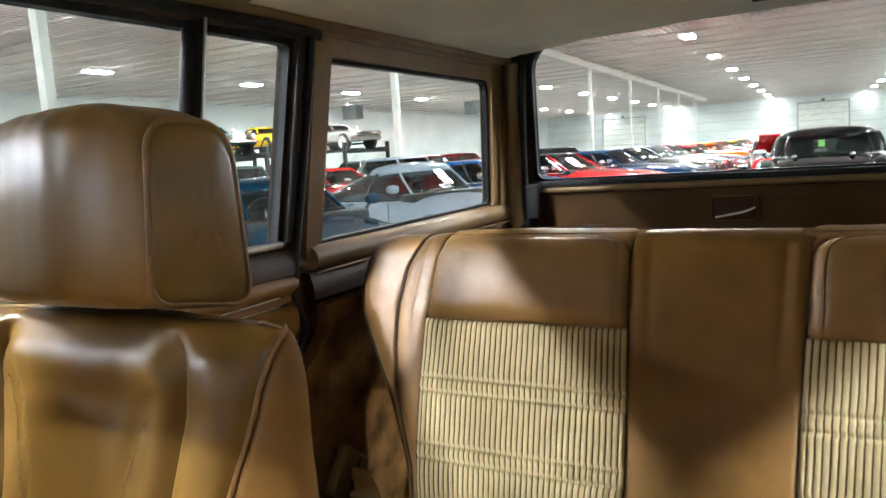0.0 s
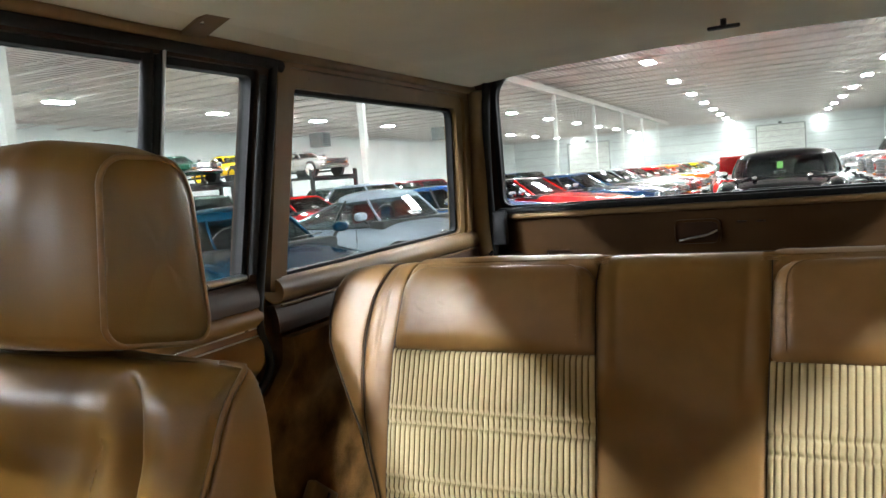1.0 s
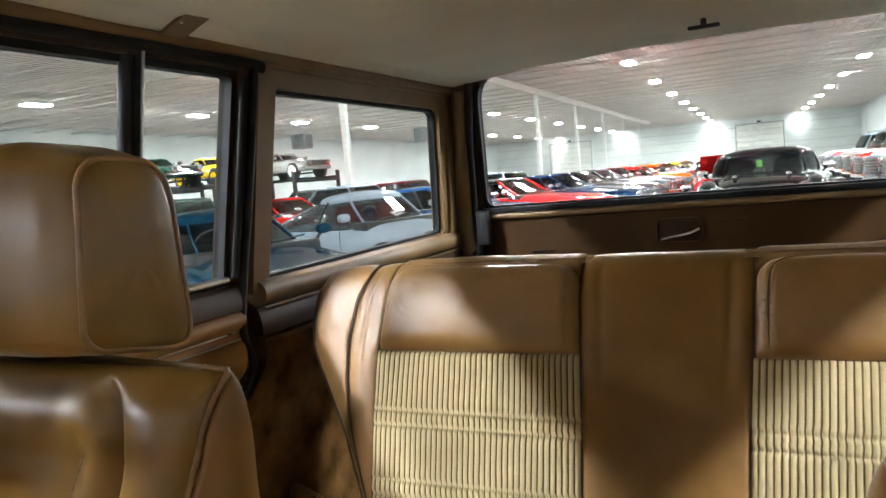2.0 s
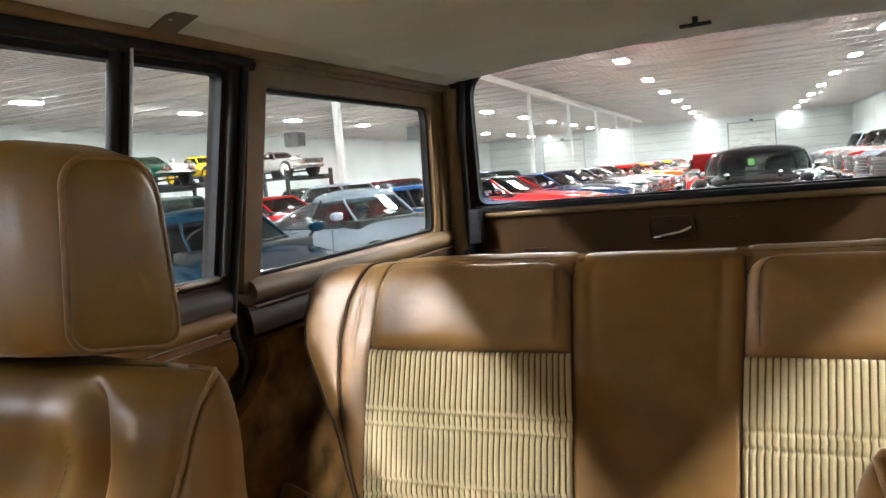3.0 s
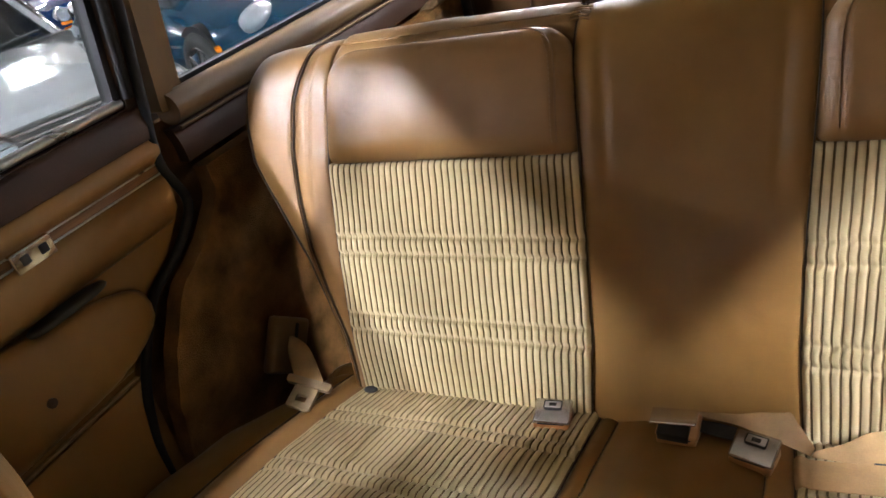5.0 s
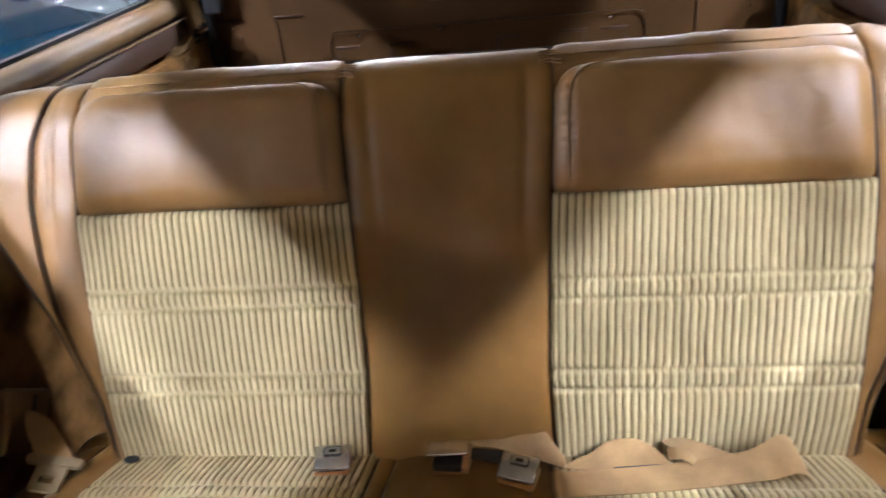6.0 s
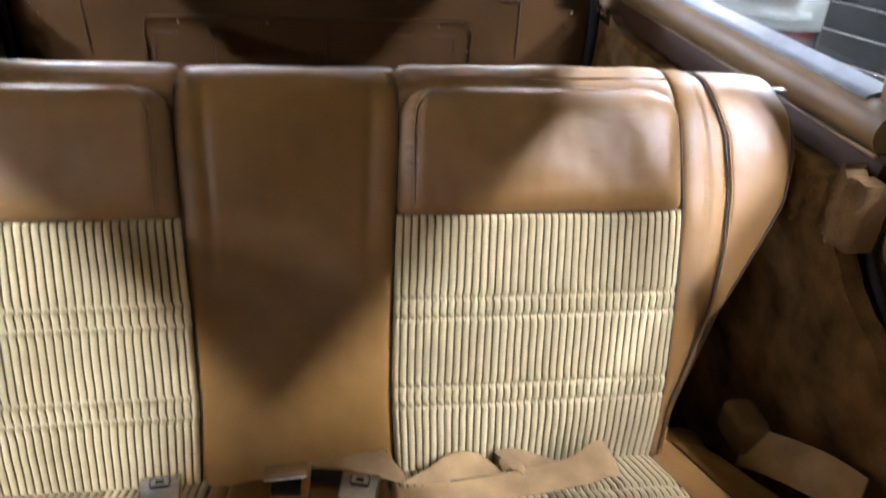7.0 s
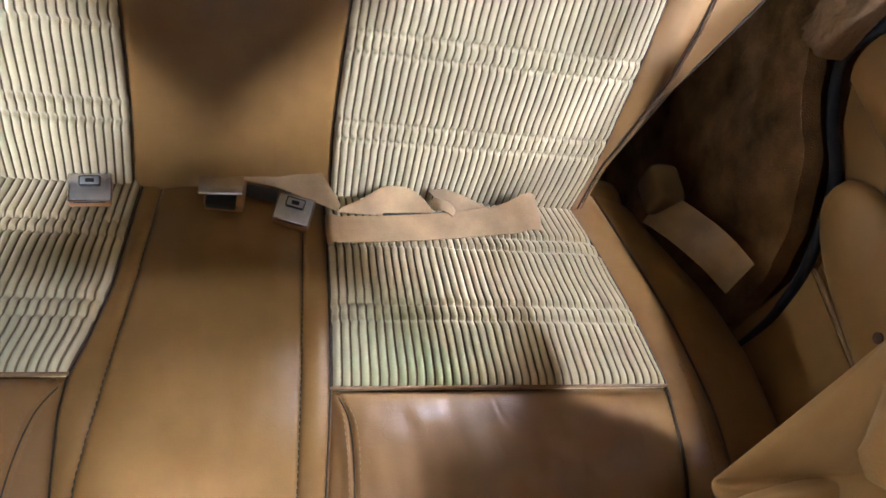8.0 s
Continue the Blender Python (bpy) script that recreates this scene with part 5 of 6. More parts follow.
    part("holder", boxed((0.635, -0.115, 0.835), (0.685, -0.045, 0.895), 0.012), TAN_HARD, r, "tan plastic holder")
    l = thing("seat_belt", "tan webbing with a cream plastic tongue beside the bench", "seat belt")
    bm = boxed((-0.012, -0.046, -0.050), (0.012, 0.046, 0.050), 0.008, 3)
    bmesh.ops.transform(bm, matrix=pose(-0.690, -0.068, 0.885, -39.7), verts=bm.verts)
    hold = part("holder", bm, TAN_HARD, l, "tan plastic guide")
    bm = boxed((0.0118, 0.004, -0.040), (0.0135, 0.012, 0.040), 0.0005)
    bmesh.ops.transform(bm, matrix=pose(-0.690, -0.068, 0.885, -39.7), verts=bm.verts)
    part("guide_slot", bm, BLACK, hold)
    part("strap", strip([(-0.678, -0.066, 0.902), (-0.645, -0.112, 0.908), (-0.598, -0.163, 0.899)], [(-0.674, -0.060, 0.898), (-0.612, -0.096, 0.908), (-0.546, -0.158, 0.898)]), WEB, l)
    lay = lambda a, c, d: Vector((-0.568, -0.169, 0.896)) + Vector((0.99, -0.14, 0)) * a + Vector((0.18, -0.975, -0.05)) * c + Vector((0, 0, d))
    tg = part("tongue", ring_panel(rounded([(-0.025, 0.004), (0.025, 0.004), (0.025, 0.050), (-0.025, 0.050)], 0.006), rounded([(-0.011, 0.024), (0.011, 0.024), (0.011, 0.037), (-0.011, 0.037)], 0.002), lay, 0.005), CREAM, l, "cream plastic tongue")
    part("tongue_bar", slab(rounded([(-0.048, -0.010), (0.048, -0.010), (0.046, 0.006), (-0.046, 0.006)], 0.006), lambda a, c, d: lay(a, c, d + 0.001), 0.006), CREAM, tg)


straps()


# ---- front seats ----
FRONT = Curve([(-0.83, 0.78), (-0.812, 0.95), (-0.785, 1.10), (-0.757, 1.22), (-0.737, 1.30), (-0.722, 1.342), (-0.695, 1.366), (-0.655, 1.368), (-0.62, 1.34), (-0.60, 1.25), (-0.60, 0.95), (-0.62, 0.75)])


def front_seat(side, label):
    s = thing("front_seat", label, "car seat", "front seats", at=Matrix.Translation((0.472, 0, -0.032) if side > 0 else (-0.495, 0, 0)))
    S = FRONT.of
    e = FRONT.s[-1]
    s0 = S(0.80)
    half_in = table([(s0, 0.112), (S(1.0), 0.120), (S(1.18), 0.134), (S(1.25), 0.142), (S(1.33), 0.152), (e, 0.155)])
    half_st = table([(s0, 0.020), (S(1.05), 0.034), (S(1.20), 0.070), (S(1.32), 0.106), (e, 0.112)])

    wide = table([(0.78, 0.25), (1.0, 0.256), (1.2, 0.262), (1.30, 0.262), (1.37, 0.266)])
    pipe = table([(0.78, 0.235), (1.0, 0.214), (1.12, 0.204), (1.21, 0.209), (1.28, 0.228), (1.33, 0.240), (1.37, 0.250)])
    rows_n, around = 90, 300
    top_z, cap = 1.295, 0.072

    def skin(k, v):
        """The seat back's surface: round it by k, up it by v."""
        if v < 0.8:
            z, a = 0.78 + (top_z - 0.78) * v / 0.8, 0.0
        else:
            a = (v - 0.8) / 0.2 * math.pi / 2
            z = top_z + cap * math.sin(a)
        zz = min(z, top_z)
        yf = FRONT.at(S(zz))[0]
        yc, w = -0.695, wide(z) * (1 - 0.10 * (1 - math.cos(a)) - 0.9 * max(0, (v - 0.97) / 0.03) * 0.2)
        c, d = math.cos(k), math.sin(k)
        shrink = max(math.cos(a), 0.0) ** (0.75 if d < 0 else (0.45 if side < 0 else 0.2))
        n = 3.4 if d < 0 else 1.3
        x = math.copysign(abs(c) ** (2 / n), c) * w
        dep = (yc - yf) if d < 0 else (0.090 if side > 0 else 0.08)
        y = yc + math.copysign(abs(d) ** (2 / n), d) * dep * shrink
        h = 0.0
        if d < 0:
            q = S(min(z, 1.345))
            r = 0.06
            dx, dz = abs(x) - half_in(q), z - 1.366
            dist = math.hypot(max(dx + r, 0), max(dz + r, 0)) - r if dx > -r and dz > -r else max(dx, dz)
            h -= 0.027 * math.exp(-(dist / (0.009 if dist > 0 else 0.018)) ** 2) * min(1, max(0.25, (1.372 - z) / 0.05))
            h += 0.016 * math.exp(-((abs(x) - half_in(q) - 0.045) / 0.038) ** 2) * min(1, max(0, (1.372 - z) / 0.03))
            h -= min(1, max(0, (1.33 - z) / 0.05)) * (0.0065 * math.exp(-((abs(x) - half_st(q)) / 0.005) ** 2) + 0.0035 * math.exp(-((abs(x) - half_st(q) - 0.011) / 0.004) ** 2))
            h -= 0.007 * math.exp(-((abs(x) - pipe(z)) / 0.006) ** 2)
            h *= min(1, -d * 3)
        h += 0.004 * noise.noise(Vector((x * 14, z * 9, y * 12 + side))) + 0.0015 * noise.noise(Vector((x * 40, z * 22, side)))
        return Vector((x, y - h, z))

    bm = bmesh.new()
    ks = [math.tau * i / around for i in range(around)]
    R = [[bm.verts.new(skin(k, j / rows_n)) for k in ks] for j in range(rows_n + 1)]
    for A, B in zip(R, R[1:]):
        for i in range(around):
            f = bm.faces.new((A[i], A[(i + 1) % around], B[(i + 1) % around], B[i]))
            m = f.calc_center_median()
            f.material_index = 0 if m.y < -0.69 and abs(m.x) < pipe(m.z) else 1
    bm.faces.new(R[0][::-1])
    bm.faces.new(R[-1])
    part("backrest", bm, [TAN_FRONT, TAN_SMOOTH], s, "tan leather seat back with paler vinyl sides")
    for g in (-1, 1):
        line = []
        for j in range(60):
            v = 0.985 * j / 59
            best = min((skin(math.pi * (1.5 + g * t / 400), v) for t in range(30, 200)), key=lambda p: abs(abs(p.x) - pipe(p.z)))
            line.append(best + Vector((0, -0.002, 0.001)))
        part("piping", tube(line, 0.0028, 6), PIPING_TAN, s, "brown edge piping")
        line = []
        for j in range(50):
            v = 0.45 + 0.37 * j / 49
            p = min((skin(math.pi * (1.5 + g * t / 400), v) for t in range(0, 160)), key=lambda p: abs(abs(p.x) - half_st(S(min(p.z, 1.345))) - 0.006))
            line.append(p + Vector((0, -0.001, 0)))
        part("stitching", stitches_along(line, r=0.0006), PIPING_TAN, s)
    # head restraint: a piped box cushion, its back leaning, its crown domed
    hy = -0.675 if side < 0 else -0.650
    lift = 0.0 if side < 0 else 0.008
    prof = rounded([(-0.060, 1.386), (-0.050, 1.556), (0.046, 1.552), (0.056, 1.364)], [0.020, 0.024, 0.046, 0.026], 8)
    pc = (sum(q[0] for q in prof) / len(prof), sum(q[1] for q in prof) / len(prof))
    half = 0.138
    if side > 0:
        # the driver's restraint runs down into the shoulder of the seat
        prof = rounded([(-0.060, 1.30), (-0.050, 1.556), (0.046, 1.552), (0.046, 1.20)], [0.020, 0.024, 0.046, 0.010], 8)

    def ring(u, k):
        """One point of the cushion's skin: across it by u, round it by k."""
        y, z = prof[k]
        soft_end = 1 - 0.05 * max(0, (abs(u) - 0.94) / 0.06) ** 2
        flare = 1.0 if side < 0 else 1.13 + (z - 1.394) * (1.6 if z > 1.394 else 2.5)
        y, z = pc[0] + (y - pc[0]) * soft_end, pc[1] + (z - pc[1]) * soft_end
        full = 1 - abs(u) ** 3
        y -= (0.013 * full + 0.030 * (1 - 0.4 * u * u) * max(0, 1 - ((z - 1.465) / 0.088) ** 2)) * max(0, (pc[0] - y) / 0.06)
        z += 0.020 * full * max(0, (z - pc[1]) / 0.09) - 0.002 * full * max(0, (pc[1] - z) / 0.09)
        wob = 0.0028 * noise.noise(Vector((u * 2.6, y * 12, z * 17 + side))) + 0.0015 * noise.noise(Vector((u * 6, y * 30, z * 38)))
        return Vector((u * half * flare, hy + y - wob, z + lift + wob * 0.6))

    us = [-1, -0.985, -0.965, -0.94] + [-0.9 + 1.8 * i / 36 for i in range(37)] + [0.94, 0.965, 0.985, 1]
    bm = bmesh.new()
    rows = [[bm.verts.new(ring(u, k)) for k in range(len(prof))] for u in us]
    for end, row in ((-1, rows[0]), (1, rows[-1])):
        last = row
        for i in range(1, 7):
            t = 1 - i / 7
            nxt = [bm.verts.new(Vector((v.co.x + end * (0.008 * (1 - t * t) + 0.0015 * noise.noise(Vector((v.co.y * 30, v.co.z * 30 + i, end)))), hy + pc[0] + (v.co.y - hy - pc[0]) * t, pc[1] + lift + (v.co.z - lift - pc[1]) * t))) for v in row]
            for k in range(len(prof)):
                k2 = (k + 1) % len(prof)
                bm.faces.new((last[k], last[k2], nxt[k2], nxt[k]))
            last = nxt
        bm.faces.new(last)
    for A, B in zip(rows, rows[1:]):
        for k in range(len(prof)):
            k2 = (k + 1) % len(prof)
            bm.faces.new((A[k], A[k2], B[k2], B[k]))
    hr = part("headrest", bm, TAN_FRONT if side < 0 else TAN_SMOOTH, s, "glossy tan leather headrest")
    for g in (-1, 1):
        if side < 0:
            part("headrest_piping", tube([ring(g * 0.985, k) + Vector((g * 0.001, 0, 0)) for k in range(len(prof))], 0.0030, 6, closed=True), PIPING_TAN, hr, "tan piping")
        part("headrest_post", tube([(g * 0.055, hy + 0.01, 1.33), (g * 0.055, hy + 0.01, 1.41)], 0.007, 10), STEEL, s, "steel post")
    part("seat_base", boxed((-0.26, -1.30, 0.55), (0.26, -0.72, 0.86), 0.05, 3), TAN_FRONT, s)
    return s


front_seat(-1, "tan leather front passenger seat with square headrest")
front_seat(1, "tan leather driver's seat with square headrest")


# ---- parked cars in the hall ----
STYLES = {
    # length, width, height, top line from nose to tail (share, height), glass foot and head (share of length), roof head, belt
    "coupe": dict(L=4.75, W=1.86, H=1.33, top=[(0, 0.62), (0.03, 0.78), (0.10, 0.86), (0.34, 0.95), (0.5, 0.97), (0.78, 0.97), (0.95, 0.93), (1, 0.70)], foot=(0.36, 0.83), head=(0.50, 0.68), wt=0.60, wheels=(0.19, 0.79), wr=0.33),
    "sports": dict(L=4.42, W=1.80, H=1.25, top=[(0, 0.48), (0.03, 0.63), (0.10, 0.75), (0.25, 0.83), (0.34, 0.89), (0.5, 0.93), (0.7, 0.95), (0.88, 0.88), (1, 0.6)], foot=(0.32, 0.93), head=(0.46, 0.62), wt=0.56, wheels=(0.21, 0.76), wr=0.32),
    "fastback": dict(L=4.42, W=1.80, H=1.29, top=[(0, 0.52), (0.03, 0.66), (0.10, 0.78), (0.25, 0.86), (0.34, 0.91), (0.5, 0.95), (0.7, 0.96), (0.88, 0.88), (1, 0.6)], foot=(0.31, 0.95), head=(0.44, 0.60), wt=0.60, wheels=(0.21, 0.76), wr=0.32),
    "roadster": dict(L=4.0, W=1.70, H=1.12, top=[(0, 0.45), (0.03, 0.58), (0.1, 0.70), (0.34, 0.84), (0.5, 0.86), (0.8, 0.86), (0.95, 0.78), (1, 0.55)], foot=(0.38, 0.76), head=(0.48, 0.62), wt=0.55, wheels=(0.2, 0.78), wr=0.31),
    "sedan": dict(L=4.95, W=1.88, H=1.52, top=[(0, 0.62), (0.02, 0.86), (0.06, 1.0), (0.3, 1.06), (0.5, 1.05), (0.8, 1.04), (0.96, 1.0), (1, 0.7)], foot=(0.31, 0.78), head=(0.40, 0.66), wt=0.64, wheels=(0.18, 0.77), wr=0.34),
    "fifties": dict(L=4.95, W=1.88, H=1.41, top=[(0, 0.62), (0.02, 0.84), (0.06, 0.97), (0.12, 1.03), (0.3, 1.07), (0.5, 1.05), (0.8, 1.04), (0.96, 1.0), (1, 0.7)], foot=(0.30, 0.78), head=(0.40, 0.66), wt=0.62, wheels=(0.18, 0.77), wr=0.34),
    "truck": dict(L=4.9, W=1.95, H=1.85, top=[(0, 0.75), (0.01, 1.05), (0.05, 1.16), (0.3, 1.20), (0.5, 1.22), (0.95, 1.22), (1, 0.95)], foot=(0.31, 0.97), head=(0.38, 0.94), wt=0.72, wheels=(0.18, 0.78), wr=0.40),
}
PAINTS = {}


def paint_of(colour):
    key = tuple(colour)
    if key not in PAINTS:
        PAINTS[key] = paint("car_paint", colour)
    return PAINTS[key]


SEAT_MATS = {}


def seat_mat(c):
    if c not in SEAT_MATS:
        SEAT_MATS[c] = surface("car_seat_trim", c, 0.6)
    return SEAT_MATS[c]


def make_car(label, category, style, colour, nose, heading, trim=(0.03, 0.03, 0.03), roof_colour=None, z=None, fine=1, nose_kind="round", group="cars parked in the hall",
             whitewall=False, hub=None, card=True, stripe=None, open_hood=False, bumper="chrome", hub_colour=None):
    st = STYLES[style]
    L, W, H = st["L"], st["W"], st["H"]
    z = FLOOR_Z if z is None else z
    c = thing("car", label, category, group, at=Matrix.Translation((nose[0], nose[1], z)) @ Matrix.Rotation(radians(heading), 4, "Z"))
    body = paint_of(colour)
    top = table([(-t * L, h) for t, h in reversed(st["top"])])
    nu, nv = 14 * fine + 8, 36 * fine
    low = 0.20 if style != "truck" else 0.34

    def half(t):
        e = abs(2 * t - 1)
        return W / 2 * (1 - 0.16 * e ** 6 - 0.10 * e ** 20)

    bm = bmesh.new()
    rings = []
    for j in range(nv + 1):
        t = j / nv
        t = 0.5 - 0.5 * math.cos(math.pi * t) if 0.02 < t < 0.98 else t
        x = -t * L
        zt = top(x)
        e = abs(2 * t - 1)
        zb = low + 0.10 * e ** 8
        w = half(t)
        ring = []
        for i in range(nu + 1):
            a = -math.pi / 2 + math.pi * i / nu * 1.0
            o = -math.pi / 2 + math.tau * i / (2 * nu)
            # from one sill over the top to the other
            a = math.pi * (1.12 - 1.24 * i / nu)
            p = 2 / 3.4
            cx, sz = math.cos(a), math.sin(a)
            zz = math.copysign(abs(sz) ** p, sz)
            hh = zt - zb
            mid = zb + 0.42 * hh
            zval = mid + zz * ((zt - mid) if zz > 0 else (mid - zb))
            ring.append(bm.verts.new((x, math.copysign(abs(cx) ** p, cx) * w * (1 - 0.06 * max(zz, 0) ** 3), zval)))
        rings.append(ring)
    for A, B in zip(rings, rings[1:]):
        for i in range(nu):
            bm.faces.new((A[i], A[i + 1], B[i + 1], B[i]))
        bm.faces.new((A[nu], A[0], B[0], B[nu]))
    bm.faces.new(rings[0])
    bm.faces.new(rings[-1][::-1])
    part("body", bm, body, c)

    # glasshouse
    f0, r0 = st["foot"]
    f1, r1 = st["head"]
    wt = st["wt"] * W / 2 * 1.28
    wb = W / 2 * 0.90

    def loop(k, grow=0.0):
        a, b = -(f0 + (f1 - f0) * k) * L + grow, -(r0 + (r1 - r0) * k) * L - grow
        w = wb + (wt - wb) * (k ** 2 if style in ("fifties", "sports", "fastback") else k) + grow
        zf = top(-f0 * L) - 0.05
        zz = zf + (H - 0.05 - zf) * k
        pts = []
        for i in range(40):
            o = math.tau * i / 40
            p = 2 / {"fifties": 3.4, "sports": 3.0, "fastback": 3.0, "roadster": 3.2}.get(style, 5.0)
            cx, sy = math.cos(o), math.sin(o)
            pts.append(Vector(((a + b) / 2 + math.copysign(abs(cx) ** p, cx) * (a - b) / 2 - 0.05 * sy * sy * (cx > 0), math.copysign(abs(sy) ** p, sy) * w, zz)))
        return pts

    bm = bmesh.new()
    ks = [0, 0.25, 0.5, 0.75, 1.0]
    R = [[bm.verts.new(p) for p in loop(k)] for k in ks]
    for A, B in zip(R, R[1:]):
        for i in range(40):
            bm.faces.new((A[i], A[(i + 1) % 40], B[(i + 1) % 40], B[i]))
    g = part("glass", bm, CAR_GLASS, c, "tinted car glass")
    g.visible_shadow = False
    bm = bmesh.new()
    edge_loop = loop(1.0, 0.012)
    mid = sum(edge_loop, Vector()) / 40
    R = []
    for k, (sc, up) in enumerate([(1.0, -0.03), (1.0, 0.0), (0.93, 0.03), (0.75, 0.045), (0.4, 0.052), (0.02, 0.054)] if style not in ("fifties", "sports", "fastback") else [(1.0, -0.06), (1.0, -0.01), (0.93, 0.045), (0.78, 0.085), (0.5, 0.115), (0.02, 0.128)]):
        R.append([bm.verts.new(Vector((mid.x + (p.x - mid.x) * sc, p.y * sc, p.z + up))) for p in edge_loop])
    for A, B in zip(R, R[1:]):
        for i in range(40):
            bm.faces.new((A[i], A[(i + 1) % 40], B[(i + 1) % 40], B[i]))
    bm.faces.new(R[-1])
    bm.faces.new(R[0][::-1])
    part("roof", bm, paint_of(roof_colour or colour), c)
    for i in (4, 36, 16, 24):
        part("pillar", tube([loop(k, 0.006)[i] for k in ks], 0.018 if style in ("fifties", "sports", "fastback") else 0.028, 8), body, c)
    for i in (9, 31) if style != "roadster" else ():
        part("pillar", tube([loop(k, 0.004)[i] for k in ks], 0.022, 6), BLACK, c)
    part("belt_trim", tube(loop(0.02, 0.012), 0.012, 6, closed=True), CHROME if bumper == "chrome" else BLACK, c)
    # seats, wheel and dash seen through the glass
    tm = seat_mat(tuple(trim))
    zs = top(-0.5 * L)
    for g_ in (-1, 1):
        part("seat", blob((-(f1 + 0.06) * L, g_ * 0.36, zs - 0.10), (0.11, 0.24, 0.36), 3.5, 8), tm, c)
        part("head_restraint", blob((-(f1 + 0.075) * L, g_ * 0.36, zs + 0.20), (0.05, 0.13, 0.09), 3.5, 8), tm, c)
    part("dash", boxed((-(f0 + 0.08) * L, -wb * 0.9, zs - 0.25), (-(f0 + 0.01) * L, wb * 0.9, zs - 0.015), 0.03), BLACK, c)
    part("steering_wheel", tube([(-(f0 + 0.1) * L + 0.06 * math.cos(a), -0.36 + 0.18 * math.sin(a), zs + 0.02 + 0.17 * math.cos(a)) for a in [math.tau * k / 16 for k in range(16)]], 0.013, 6, closed=True), BLACK, c)
    if card:
        m = Matrix.Translation((-(f0 + 0.03) * L, -0.06, zs + 0.055)) @ Matrix.Rotation(radians(30), 4, "Y") @ Matrix.Rotation(radians(8), 4, "Z")
        bm = boxed((-0.06, -0.09, -0.003), (0.06, 0.09, 0.003))
        bmesh.ops.transform(bm, matrix=m, verts=bm.verts)
        cd = part("window_card", bm, PAPER, c, "white paper card", smooth=False)
        bm = boxed((-0.025, -0.065, 0.003), (0.015, 0.065, 0.005))
        bmesh.ops.transform(bm, matrix=m, verts=bm.verts)
        part("print_bar", bm, BLACK, cd)
    part("wiper", tube([(-(f0 + 0.005) * L, -0.5, zs + 0.015), (-(f0 + 0.02) * L, 0.05, zs + 0.04)], 0.008, 5), BLACK, c)
    part("wiper", tube([(-(f0 + 0.005) * L, 0.02, zs + 0.015), (-(f0 + 0.02) * L, 0.55, zs + 0.04)], 0.008, 5), BLACK, c)
    # wheels
    wr = st["wr"]
    for t in st["wheels"]:
        for g_ in (-1, 1):
            m = Matrix.Translation((-t * L, g_ * (W / 2 - 0.185), wr)) @ Matrix.Rotation(radians(-90 * g_), 4, "X")
            part("arch", lathe([(0.0, 0.0), (wr + 0.05, 0.0), (wr + 0.05, 0.172), (0.0, 0.172)], 28, m=m), BLACK, c)
            w = part("wheel", lathe([(wr * 0.62, 0.0), (wr * 0.92, 0.0), (wr, 0.03), (wr, 0.17), (wr * 0.93, 0.20), (wr * 0.66, 0.205), (wr * 0.64, 0.19), (wr * 0.64, 0.0)], 28, m=m), TYRE, c, "black tyre")
            hm = paint_of(hub_colour) if hub_colour else CHROME
            part("rim", lathe([(wr * 0.65, 0.18), (wr * 0.65, 0.2), (wr * 0.6, 0.205), (wr * 0.5, 0.17), (wr * 0.22, 0.185), (wr * 0.2, 0.205), (0.0, 0.21)], 28, m=m), hm, w, "wheel rim")
            if whitewall:
                part("whitewall", lathe([(wr * 0.68, 0.2), (wr * 0.68, 0.208), (wr * 0.80, 0.208), (wr * 0.82, 0.2)], 28, m=m), PAPER, w, "white sidewall band")
            for s in range(5 if fine > 1 else 0):
                a = math.tau * s / 5
                bm = tube([m @ Vector((wr * 0.18 * math.cos(a), wr * 0.18 * math.sin(a), 0.20)), m @ Vector((wr * 0.6 * math.cos(a), wr * 0.6 * math.sin(a), 0.195))], 0.024, 6)
                part("spoke", bm, hm, w)
    # front end
    zn = top(-0.06 * L)
    hw = half(0.04)
    chrome = CHROME if bumper == "chrome" else (body if bumper == "body" else BLACK)
    part("front_bumper", tube(smooth_line([(-0.30, -hw * 1.0, 0.45), (-0.06, -hw * 0.88, 0.45), (0.05, -hw * 0.4, 0.45), (0.06, 0, 0.45), (0.05, hw * 0.4, 0.45), (-0.06, hw * 0.88, 0.45), (-0.30, hw * 1.0, 0.45)], 4), 0.075, 10, flat=0.55), chrome, c, "front bumper")
    zl = {"coupe": 0.66, "sports": 0.64, "fastback": 0.66, "roadster": 0.62, "sedan": 0.86, "fifties": 0.84, "truck": 0.92}[style]
    for g_ in (-1, 1):
        yl = g_ * hw * 0.70
        if nose_kind == "oval":
            m = Matrix.Translation((-0.40, g_ * hw * 0.70, zl + 0.02)) @ Matrix.Rotation(radians(-40 * g_), 4, "Z") @ Matrix.Rotation(radians(-24), 4, "Y")
            hl = part("headlight", blob((0, 0, 0), (0.12, 0.31, 0.11), 2.4, 12, m=m), CLEAR_LENS, c, "oval headlight")
            part("marker", blob((-0.62, g_ * (W / 2 - 0.035), zl - 0.14), (0.055, 0.03, 0.03), 3, 8), AMBER, c, "amber side marker")
            part("indicator", blob((-0.08, g_ * hw * 0.62, zl - 0.16), (0.05, 0.14, 0.035), 3, 8), AMBER, c, "amber indicator")
        elif nose_kind == "flat":
            part("headlight", boxed((-0.12, yl - 0.24, zl - 0.06), (0.03, yl + 0.14, zl + 0.05), 0.03), CLEAR_LENS, c, "flat headlight")
